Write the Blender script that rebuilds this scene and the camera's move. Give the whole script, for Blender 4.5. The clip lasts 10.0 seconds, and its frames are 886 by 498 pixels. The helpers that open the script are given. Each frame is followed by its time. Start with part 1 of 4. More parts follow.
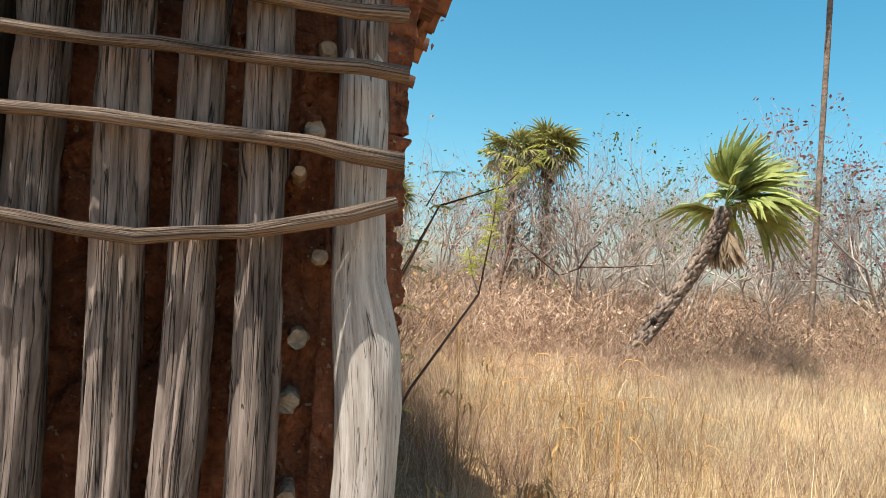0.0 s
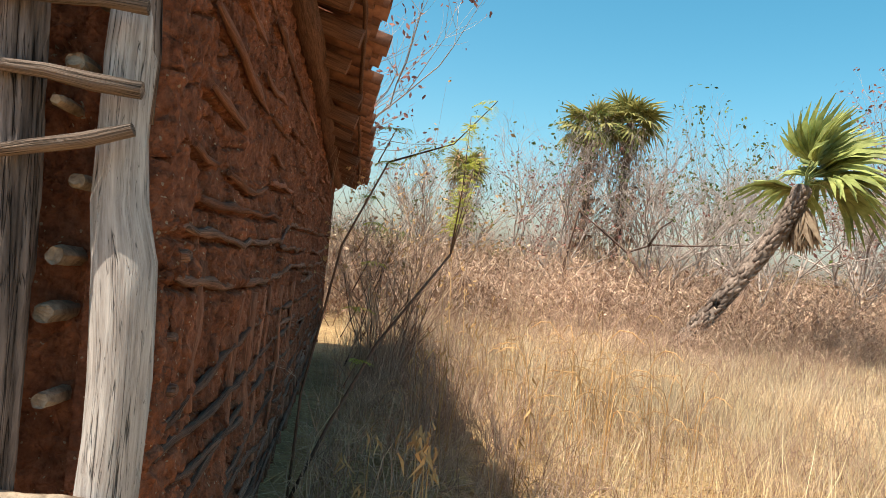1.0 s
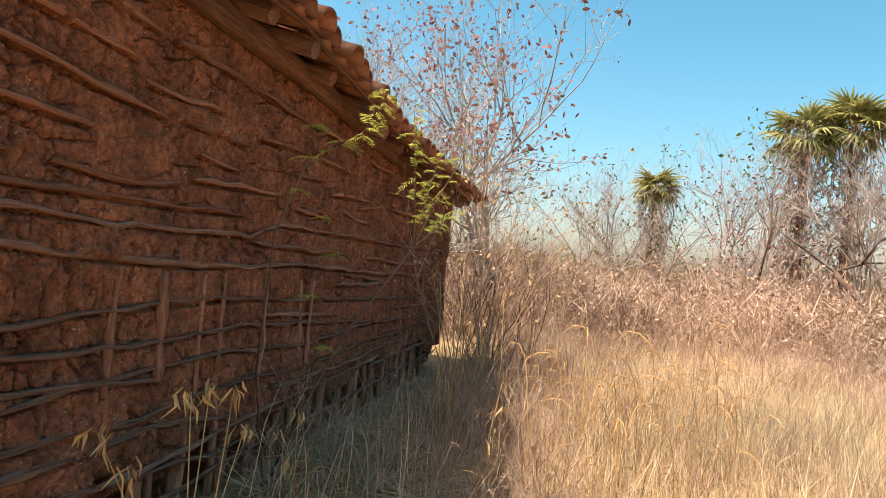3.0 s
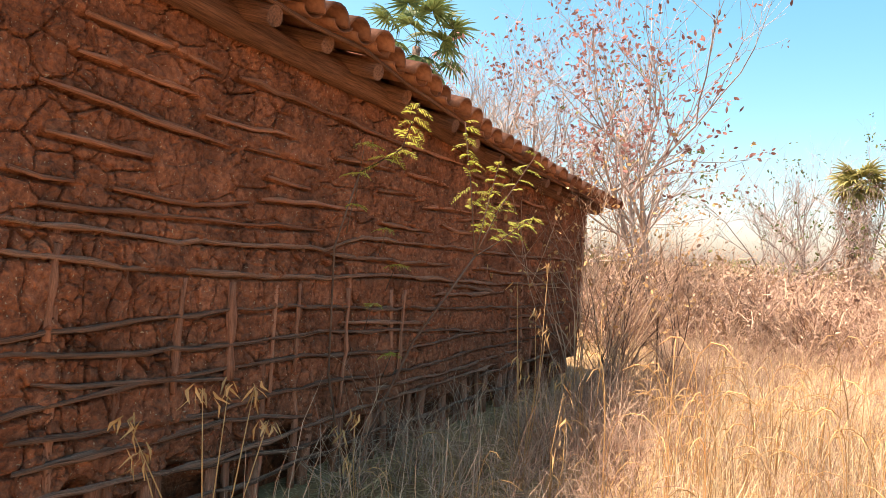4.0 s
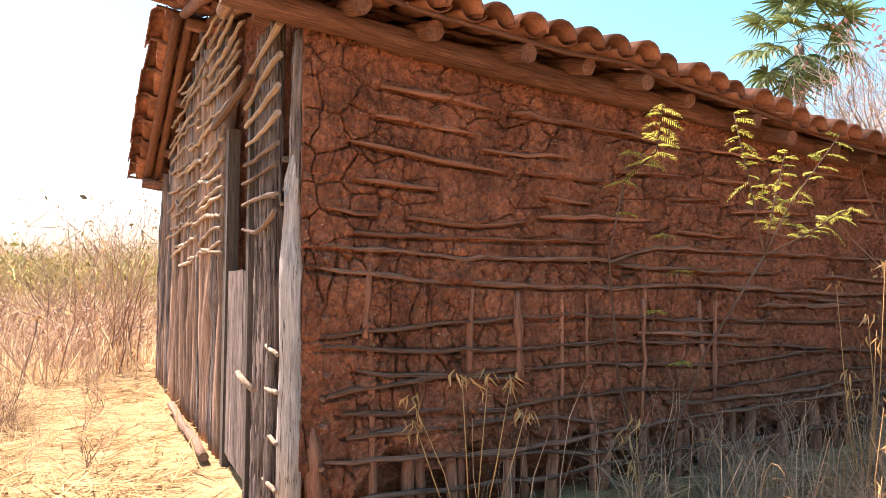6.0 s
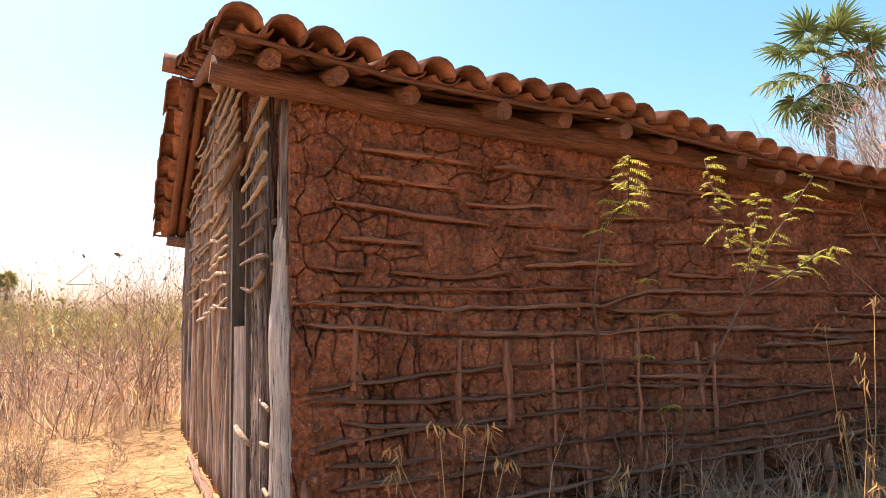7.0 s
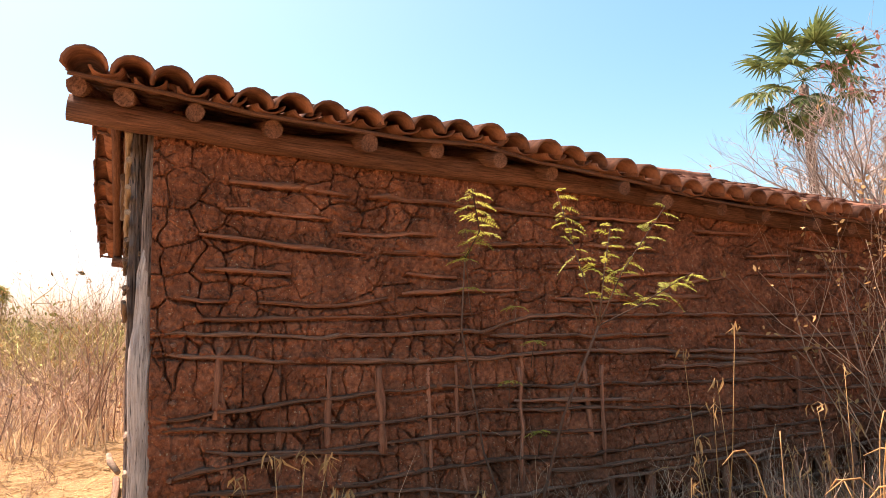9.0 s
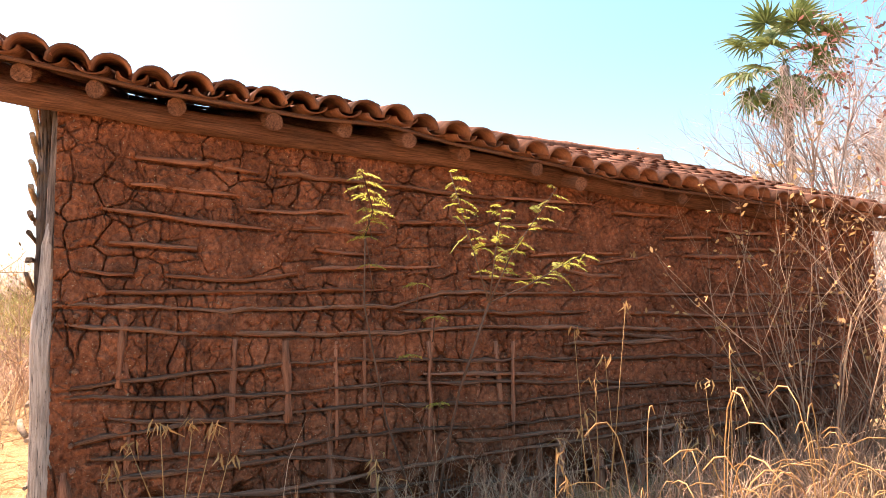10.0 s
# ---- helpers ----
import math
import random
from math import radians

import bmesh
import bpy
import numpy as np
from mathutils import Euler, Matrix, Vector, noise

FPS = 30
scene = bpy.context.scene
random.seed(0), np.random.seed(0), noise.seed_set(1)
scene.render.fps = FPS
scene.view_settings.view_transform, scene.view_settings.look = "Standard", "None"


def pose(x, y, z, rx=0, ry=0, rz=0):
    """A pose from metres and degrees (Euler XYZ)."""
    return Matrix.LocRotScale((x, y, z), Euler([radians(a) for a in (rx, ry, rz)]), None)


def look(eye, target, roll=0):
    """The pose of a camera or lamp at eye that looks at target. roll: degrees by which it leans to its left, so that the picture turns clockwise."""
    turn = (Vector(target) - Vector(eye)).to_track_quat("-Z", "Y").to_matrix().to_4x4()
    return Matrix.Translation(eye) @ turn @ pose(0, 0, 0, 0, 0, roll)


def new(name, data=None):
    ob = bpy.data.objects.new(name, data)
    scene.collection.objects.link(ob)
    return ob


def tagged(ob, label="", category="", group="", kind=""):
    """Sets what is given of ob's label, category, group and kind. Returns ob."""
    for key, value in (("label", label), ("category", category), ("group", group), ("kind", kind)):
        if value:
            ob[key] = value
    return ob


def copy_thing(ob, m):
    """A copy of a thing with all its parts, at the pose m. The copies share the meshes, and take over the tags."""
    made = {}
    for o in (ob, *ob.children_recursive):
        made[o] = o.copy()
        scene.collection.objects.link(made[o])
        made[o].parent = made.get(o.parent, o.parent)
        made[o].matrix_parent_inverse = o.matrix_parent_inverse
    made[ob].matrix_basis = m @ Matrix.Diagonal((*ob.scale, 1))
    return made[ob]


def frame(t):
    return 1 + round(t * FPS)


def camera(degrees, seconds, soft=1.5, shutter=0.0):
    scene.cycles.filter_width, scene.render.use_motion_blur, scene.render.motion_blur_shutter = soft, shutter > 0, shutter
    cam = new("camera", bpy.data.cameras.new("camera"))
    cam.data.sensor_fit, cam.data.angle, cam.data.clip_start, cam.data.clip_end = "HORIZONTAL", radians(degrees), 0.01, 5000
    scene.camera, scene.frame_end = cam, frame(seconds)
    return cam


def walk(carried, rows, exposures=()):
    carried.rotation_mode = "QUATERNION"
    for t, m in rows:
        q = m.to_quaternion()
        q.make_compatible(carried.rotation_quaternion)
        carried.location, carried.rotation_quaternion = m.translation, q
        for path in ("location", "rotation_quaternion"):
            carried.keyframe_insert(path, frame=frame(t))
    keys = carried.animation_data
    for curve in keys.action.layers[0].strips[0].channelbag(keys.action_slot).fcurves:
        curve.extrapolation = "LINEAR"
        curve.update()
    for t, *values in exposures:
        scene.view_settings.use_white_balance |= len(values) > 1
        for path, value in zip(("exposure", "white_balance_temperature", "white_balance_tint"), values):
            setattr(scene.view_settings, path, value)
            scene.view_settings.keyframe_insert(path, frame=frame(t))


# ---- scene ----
cam = camera(67.5, 10.0, soft=0.7)
PATH = [
    (0, (-0.214, -1.041, 1.315), (0.297, 0.891, 1.403), 4.1),
    (0.5, (0.062, -1.169, 1.308), (0.477, 0.787, 1.254), 3.5),
    (1, (0.354, -1.174, 1.292), (0.601, 0.811, 1.281), 6.2),
    (1.5, (0.617, -1.19, 1.326), (0.776, 0.802, 1.412), 5.7),
    (2, (0.915, -1.221, 1.267), (0.854, 0.777, 1.225), 4.8),
    (2.5, (1.329, -1.267, 1.228), (1.099, 0.72, 1.23), 4.4),
    (2.7, (1.481, -1.231, 1.217), (1.169, 0.745, 1.25), 5.2),
    (3.8, (2.199, -1.005, 1.278), (1.31, 0.786, 1.234), 3.1),
    (4, (2.302, -0.957, 1.267), (1.311, 0.78, 1.273), 4.0),
    (4.5, (2.449, -0.842, 1.33), (1.115, 0.648, 1.305), 3.8),
    (5, (2.642, -0.863, 1.329), (1.094, 0.403, 1.311), 2.5),
    (5.2, (2.716, -0.854, 1.311), (1.044, 0.244, 1.332), 2.6),
    (6.3, (2.895, -0.635, 1.142), (1.106, 0.255, 1.232), 0.5),
    (6.5, (2.953, -0.601, 1.153), (1.156, 0.266, 1.286), 0.6),
    (7, (3.052, -0.523, 1.212), (1.233, 0.288, 1.404), -1.3),
    (7.5, (3.15, -0.498, 1.197), (1.378, 0.411, 1.379), -1.4),
    (8, (3.231, -0.383, 1.206), (1.437, 0.489, 1.35), -1.4),
    (8.5, (3.283, -0.147, 1.236), (1.468, 0.662, 1.467), -0.1),
    (9, (3.395, 0.07, 1.281), (1.578, 0.875, 1.505), -1.7),
    (9.5, (3.569, 0.25, 1.277), (1.743, 1.051, 1.43), -0.9),
    (10, (3.682, 0.455, 1.277), (1.868, 1.283, 1.425), -0.9),
]
walk(cam, [(t, look(eye, target, roll)) for t, eye, target, roll in PATH],
     [(0.0, 0.73, 6150, 5), (1.5, 0.80, 6450, 8), (2.7, 0.95, 6650, 12), (3.8, 1.32, 7150, 21), (4.5, 1.80, 7450, 28), (5.2, 2.06, 7200, 26), (6.3, 1.52, 6750, 27), (7.0, 1.30, 7050, 30),
      (7.5, 1.34, 7300, 31), (8.0, 1.64, 7500, 32), (8.5, 1.50, 7500, 32), (9.0, 1.26, 7500, 32), (9.5, 1.54, 7500, 32), (10.0, 1.70, 7500, 32)])


# ---- world, sun ----
SUN_TO = Vector((-0.43, -0.24, 1.0)).normalized()
world = bpy.data.worlds.new("sky")
scene.world = world
world.use_nodes = True
wn = world.node_tree.nodes
sky = wn.new("ShaderNodeTexSky")
sky.sky_type, sky.sun_disc = "NISHITA", False
sky.sun_elevation = math.asin(SUN_TO.z)
sky.sun_rotation = math.atan2(SUN_TO.x, SUN_TO.y)
sky.air_density, sky.dust_density, sky.ozone_density = 1.0, 2.0, 1.0
tint = wn.new("ShaderNodeHueSaturation")
tint.inputs["Hue"].default_value, tint.inputs["Saturation"].default_value, tint.inputs["Value"].default_value = 0.468, 1.36, 1.14
world.node_tree.links.new(sky.outputs[0], tint.inputs["Color"])
world.node_tree.links.new(tint.outputs[0], wn["Background"].inputs[0])
wn["Background"].inputs[1].default_value = 0.10
sun = new("sun", bpy.data.lights.new("sun", "SUN"))
sun.data.energy, sun.data.angle, sun.data.color = 5.0, radians(0.5), (1.0, 0.93, 0.80)
sun.matrix_world = look(SUN_TO * 50, (0, 0, 0))


# ---- materials ----
def mat(name, c1, c2, scale=8.0, rough=0.9, bump=0.4, vary=0.25, uv=False, stretch=(1, 1, 1), objects=False,
        fleck=None, fleck_scale=90.0, fleck_cut=0.68, thin=0.0, depth=0.01, big=0.35, hue=0.0, cracks=0.0, splits=0.0):
    """A weathered surface: fine grain between two colours, broad stains, variation from piece to piece and relief."""
    m = bpy.data.materials.new(name)
    m.use_nodes = True
    n, l = m.node_tree.nodes, m.node_tree.links
    bsdf = n["Principled BSDF"]
    tc, mp = n.new("ShaderNodeTexCoord"), n.new("ShaderNodeMapping")
    mp.inputs["Scale"].default_value = stretch
    l.new(tc.outputs["UV" if uv else "Object"], mp.inputs["Vector"])
    fine, broad = n.new("ShaderNodeTexNoise"), n.new("ShaderNodeTexNoise")
    fine.inputs["Scale"].default_value, fine.inputs["Detail"].default_value, fine.inputs["Roughness"].default_value = scale, 9.0, 0.68
    broad.inputs["Scale"].default_value, broad.inputs["Detail"].default_value = scale * 0.13, 4.0
    l.new(mp.outputs[0], fine.inputs["Vector"])
    l.new(mp.outputs[0], broad.inputs["Vector"])
    ramp = n.new("ShaderNodeValToRGB")
    ramp.color_ramp.elements[0].position, ramp.color_ramp.elements[1].position = 0.33, 0.68
    ramp.color_ramp.elements[0].color, ramp.color_ramp.elements[1].color = (*c1, 1), (*c2, 1)
    l.new(fine.outputs["Fac"], ramp.inputs["Fac"])
    colour = ramp.outputs["Color"]
    if fleck:
        sp = n.new("ShaderNodeTexNoise")
        sp.inputs["Scale"].default_value, sp.inputs["Detail"].default_value = fleck_scale, 1.0
        l.new(tc.outputs["Object"], sp.inputs["Vector"])
        cut = n.new("ShaderNodeMath")
        cut.operation = "GREATER_THAN"
        cut.inputs[1].default_value = fleck_cut
        l.new(sp.outputs["Fac"], cut.inputs[0])
        mix = n.new("ShaderNodeMix")
        mix.data_type = "RGBA"
        mix.inputs["B"].default_value = (*fleck, 1)
        l.new(cut.outputs[0], mix.inputs["Factor"])
        l.new(colour, mix.inputs["A"])
        colour = mix.outputs["Result"]
    height = fine.outputs["Fac"]
    if splits:
        # long drying splits and flaked patches along the grain
        for squeeze, size, wide, dark in (((5, 0.55, 1), 2.2, 0.013, 0.12), ((9, 1.1, 1), 2.6, 0.010, 0.35)):
            m2, sp2 = n.new("ShaderNodeMapping"), n.new("ShaderNodeTexNoise")
            m2.inputs["Scale"].default_value = squeeze
            sp2.inputs["Scale"].default_value, sp2.inputs["Detail"].default_value = size, 3.0
            l.new(tc.outputs["UV"], m2.inputs["Vector"])
            l.new(m2.outputs[0], sp2.inputs["Vector"])
            away = n.new("ShaderNodeMath")
            away.operation = "SUBTRACT"
            away.inputs[1].default_value = 0.5
            l.new(sp2.outputs["Fac"], away.inputs[0])
            size2 = n.new("ShaderNodeMath")
            size2.operation = "ABSOLUTE"
            l.new(away.outputs[0], size2.inputs[0])
            line = n.new("ShaderNodeMapRange")
            line.inputs["From Max"].default_value, line.inputs["To Min"].default_value = wide * splits, dark
            l.new(size2.outputs[0], line.inputs["Value"])
            mx = n.new("ShaderNodeMix")
            mx.data_type, mx.blend_type = "RGBA", "MULTIPLY"
            mx.inputs["Factor"].default_value = 1.0
            l.new(colour, mx.inputs["A"])
            l.new(line.outputs[0], mx.inputs["B"])
            colour = mx.outputs["Result"]
            sunk = n.new("ShaderNodeMath")
            l.new(height, sunk.inputs[0])
            l.new(line.outputs[0], sunk.inputs[1])
            height = sunk.outputs[0]
    if objects:
        info = n.new("ShaderNodeObjectInfo")
        rnd = info.outputs["Random"]
    else:
        info = n.new("ShaderNodeNewGeometry")
        rnd = info.outputs["Random Per Island"]
    span = n.new("ShaderNodeMapRange")
    span.inputs["To Min"].default_value, span.inputs["To Max"].default_value = 1.0 - vary, 1.0 + vary
    l.new(rnd, span.inputs["Value"])
    stain = n.new("ShaderNodeMapRange")
    stain.inputs["From Min"].default_value, stain.inputs["From Max"].default_value = 0.3, 0.7
    stain.inputs["To Min"].default_value, stain.inputs["To Max"].default_value = 1.0 - big, 1.0 + big
    l.new(broad.outputs["Fac"], stain.inputs["Value"])
    mul = n.new("ShaderNodeMath")
    mul.operation = "MULTIPLY"
    l.new(span.outputs[0], mul.inputs[0])
    l.new(stain.outputs[0], mul.inputs[1])
    hsv = n.new("ShaderNodeHueSaturation")
    l.new(colour, hsv.inputs["Color"])
    l.new(mul.outputs[0], hsv.inputs["Value"])
    if hue:
        hs = n.new("ShaderNodeMapRange")
        hs.inputs["To Min"].default_value, hs.inputs["To Max"].default_value = 0.5 - hue, 0.5 + hue
        l.new(rnd, hs.inputs["Value"])
        l.new(hs.outputs[0], hsv.inputs["Hue"])
    l.new(hsv.outputs[0], bsdf.inputs["Base Color"])
    bsdf.inputs["Roughness"].default_value = rough
    bsdf.inputs["Specular IOR Level"].default_value = 0.2
    if cracks:
        # fine drying cracks as relief
        warp = n.new("ShaderNodeMix")
        warp.data_type = "RGBA"
        warp.inputs["Factor"].default_value = 0.055
        l.new(tc.outputs["Object"], warp.inputs["A"])
        wn2 = n.new("ShaderNodeTexNoise")
        wn2.inputs["Scale"].default_value = 9.0
        l.new(tc.outputs["Object"], wn2.inputs["Vector"])
        l.new(wn2.outputs["Color"], warp.inputs["B"])
        for size, gain in ((7.0, 0.40), (17.0, 0.16)):
            vo = n.new("ShaderNodeTexVoronoi")
            vo.feature = "DISTANCE_TO_EDGE"
            vo.inputs["Scale"].default_value = size
            l.new(warp.outputs["Result"], vo.inputs["Vector"])
            cl = n.new("ShaderNodeMapRange")
            cl.inputs["From Max"].default_value, cl.inputs["To Max"].default_value = 0.05, gain
            l.new(vo.outputs["Distance"], cl.inputs["Value"])
            add = n.new("ShaderNodeMath")
            l.new(height, add.inputs[0])
            l.new(cl.outputs[0], add.inputs[1])
            height = add.outputs[0]
        grit = n.new("ShaderNodeTexNoise")
        grit.inputs["Scale"].default_value, grit.inputs["Detail"].default_value = 130.0, 4.0
        l.new(tc.outputs["Object"], grit.inputs["Vector"])
        add = n.new("ShaderNodeMath")
        add.operation = "MULTIPLY_ADD"
        add.inputs[1].default_value = 0.55
        l.new(grit.outputs["Fac"], add.inputs[0])
        l.new(height, add.inputs[2])
        height = add.outputs[0]
    if bump:
        bp = n.new("ShaderNodeBump")
        bp.inputs["Strength"].default_value, bp.inputs["Distance"].default_value = bump, depth
        l.new(height, bp.inputs["Height"])
        l.new(bp.outputs[0], bsdf.inputs["Normal"])
    if thin:
        tr, ms = n.new("ShaderNodeBsdfTranslucent"), n.new("ShaderNodeMixShader")
        ms.inputs[0].default_value = thin
        l.new(hsv.outputs[0], tr.inputs["Color"])
        l.new(bsdf.outputs[0], ms.inputs[1])
        l.new(tr.outputs[0], ms.inputs[2])
        l.new(ms.outputs[0], n["Material Output"].inputs["Surface"])
    return m


MUD = mat("sun_dried_mud", (0.150, 0.050, 0.026), (0.41, 0.152, 0.080), 34.0, 0.95, 1.0, 0.0, fleck=(0.40, 0.27, 0.18), fleck_scale=75.0, fleck_cut=0.715, depth=0.02, big=0.4, cracks=1.0)
GREY_WOOD = mat("weathered_grey_wood", (0.075, 0.053, 0.044), (0.40, 0.305, 0.262), 5.0, 0.9, 1.0, 0.12, uv=True, stretch=(3.2, 1.0, 1), objects=True, depth=0.006, splits=0.9, big=0.5)
# light grey wood made paler: sunlight on the corner post is in the colour
POST_WOOD = mat("sunlit_post_wood", (0.27, 0.215, 0.185), (0.60, 0.525, 0.475), 4.0, 0.85, 0.6, 0.1, uv=True, stretch=(7, 1.6, 1), objects=True, depth=0.006, splits=0.6, big=0.15)
GREY_LATHE = mat("greyed_lathe_wood", (0.12, 0.056, 0.037), (0.43, 0.235, 0.160), 6.0, 0.9, 0.9, 0.28, uv=True, stretch=(7, 1.2, 1), objects=True, depth=0.008, splits=0.6)
STICK_WOOD = mat("peeled_stick_wood", (0.085, 0.046, 0.03), (0.27, 0.16, 0.10), 6.0, 0.85, 0.7, 0.3, uv=True, stretch=(10, 2.0, 1), objects=True, depth=0.010)
FRONT_STICK = mat("sunned_stick_wood", (0.22, 0.145, 0.098), (0.60, 0.45, 0.325), 6.0, 0.85, 0.8, 0.25, uv=True, stretch=(9, 2.2, 1), objects=True, depth=0.010)
BARK_POST = mat("brown_bark_posts", (0.17, 0.095, 0.062), (0.58, 0.37, 0.26), 5.0, 0.9, 1.0, 0.35, uv=True, stretch=(13, 1.6, 1), objects=True, depth=0.008)
LATHE_WOOD = mat("mud_stained_lathe_wood", (0.20, 0.074, 0.042), (0.54, 0.245, 0.150), 6.0, 0.9, 0.9, 0.3, uv=True, stretch=(9, 2.2, 1), objects=True, depth=0.010)
OLD_STICK = mat("split_brown_stick_wood", (0.085, 0.052, 0.038), (0.40, 0.285, 0.215), 6.0, 0.9, 0.9, 0.2, uv=True, stretch=(6, 0.8, 1), objects=True, depth=0.006, splits=1.4)
BEAM_WOOD = mat("red_brown_beam_wood", (0.080, 0.034, 0.021), (0.30, 0.14, 0.085), 5.0, 0.85, 0.7, 0.2, uv=True, stretch=(12, 1.5, 1), objects=True, depth=0.014)
CUT_WOOD = mat("cut_end_wood", (0.14, 0.09, 0.06), (0.44, 0.33, 0.235), 40.0, 0.8, 0.4, 0.2, objects=True)
TILE = mat("fired_clay_tile", (0.105, 0.040, 0.026), (0.34, 0.146, 0.083), 10.0, 0.9, 0.5, 0.3, objects=True, big=0.45)
TILE_REST = mat("fired_clay_tile_far", (0.105, 0.040, 0.026), (0.34, 0.146, 0.083), 10.0, 0.9, 0.5, 0.3, big=0.45)
DARK_WOOD = mat("dark_door_wood", (0.05, 0.04, 0.035), (0.16, 0.125, 0.10), 5.0, 0.85, 0.6, 0.15, uv=True, stretch=(12, 1.2, 1), objects=True)
SOIL = mat("dry_sandy_soil", (0.22, 0.130, 0.060), (0.41, 0.265, 0.125), 9.0, 0.95, 0.7, 0.0, fleck=(0.46, 0.32, 0.16), fleck_scale=60.0, fleck_cut=0.60, depth=0.02, big=0.25)
STRAW = mat("dry_straw_grass", (0.58, 0.41, 0.24), (0.83, 0.67, 0.45), 3.0, 0.85, 0.0, 0.38, thin=0.35, hue=0.015)
LITTER = mat("fallen_straw", (0.33, 0.21, 0.095), (0.56, 0.39, 0.19), 3.0, 0.85, 0.0, 0.35, thin=0.2)
SCRUB = mat("olive_scrub_leaves", (0.20, 0.165, 0.055), (0.46, 0.36, 0.15), 3.0, 0.9, 0.0, 0.4, hue=0.02)
THICKET = mat("withered_thicket", (0.28, 0.165, 0.112), (0.56, 0.38, 0.265), 3.0, 0.9, 0.0, 0.45, hue=0.012)
BRUSH = mat("dry_brush_twigs", (0.32, 0.19, 0.125), (0.58, 0.40, 0.28), 3.0, 0.9, 0.0, 0.45, hue=0.012)
DRY_LEAF = mat("dry_curled_leaves", (0.42, 0.23, 0.095), (0.66, 0.42, 0.19), 9.0, 0.85, 0.0, 0.35, thin=0.3)
DARK_TWIG = mat("dark_twig_bark", (0.075, 0.045, 0.035), (0.17, 0.105, 0.075), 14.0, 0.9, 0.0, 0.3)
PALE_TWIG = mat("pale_tree_bark", (0.30, 0.23, 0.19), (0.52, 0.43, 0.37), 10.0, 0.9, 0.3, 0.25)
RED_LEAF = mat("withered_red_leaves", (0.22, 0.09, 0.075), (0.42, 0.20, 0.16), 9.0, 0.85, 0.0, 0.4, thin=0.3)
GREEN_LEAF = mat("dusty_green_leaves", (0.07, 0.10, 0.025), (0.20, 0.22, 0.05), 9.0, 0.7, 0.0, 0.4, thin=0.35)
YELLOW_LEAF = mat("yellow_green_leaflets", (0.32, 0.34, 0.05), (0.55, 0.52, 0.12), 9.0, 0.6, 0.0, 0.25, thin=0.45)
PALM_LEAF = mat("green_palm_blades", (0.045, 0.08, 0.025), (0.14, 0.175, 0.06), 6.0, 0.5, 0.0, 0.35, thin=0.3)
FRESH_LEAF = mat("bright_palm_blades", (0.20, 0.23, 0.06), (0.45, 0.46, 0.16), 6.0, 0.5, 0.0, 0.35, thin=0.3)
OLIVE_LEAF = mat("yellowing_palm_blades", (0.17, 0.17, 0.05), (0.40, 0.35, 0.12), 6.0, 0.6, 0.0, 0.35, thin=0.3)
PALM_DRY = mat("dead_palm_fronds", (0.20, 0.13, 0.085), (0.42, 0.31, 0.21), 6.0, 0.85, 0.0, 0.3, thin=0.2)
PALM_BARK = mat("scarred_palm_trunk", (0.085, 0.055, 0.042), (0.27, 0.20, 0.155), 16.0, 0.9, 0.7, 0.35)


# ---- mesh helpers ----
rng = np.random.default_rng(7)


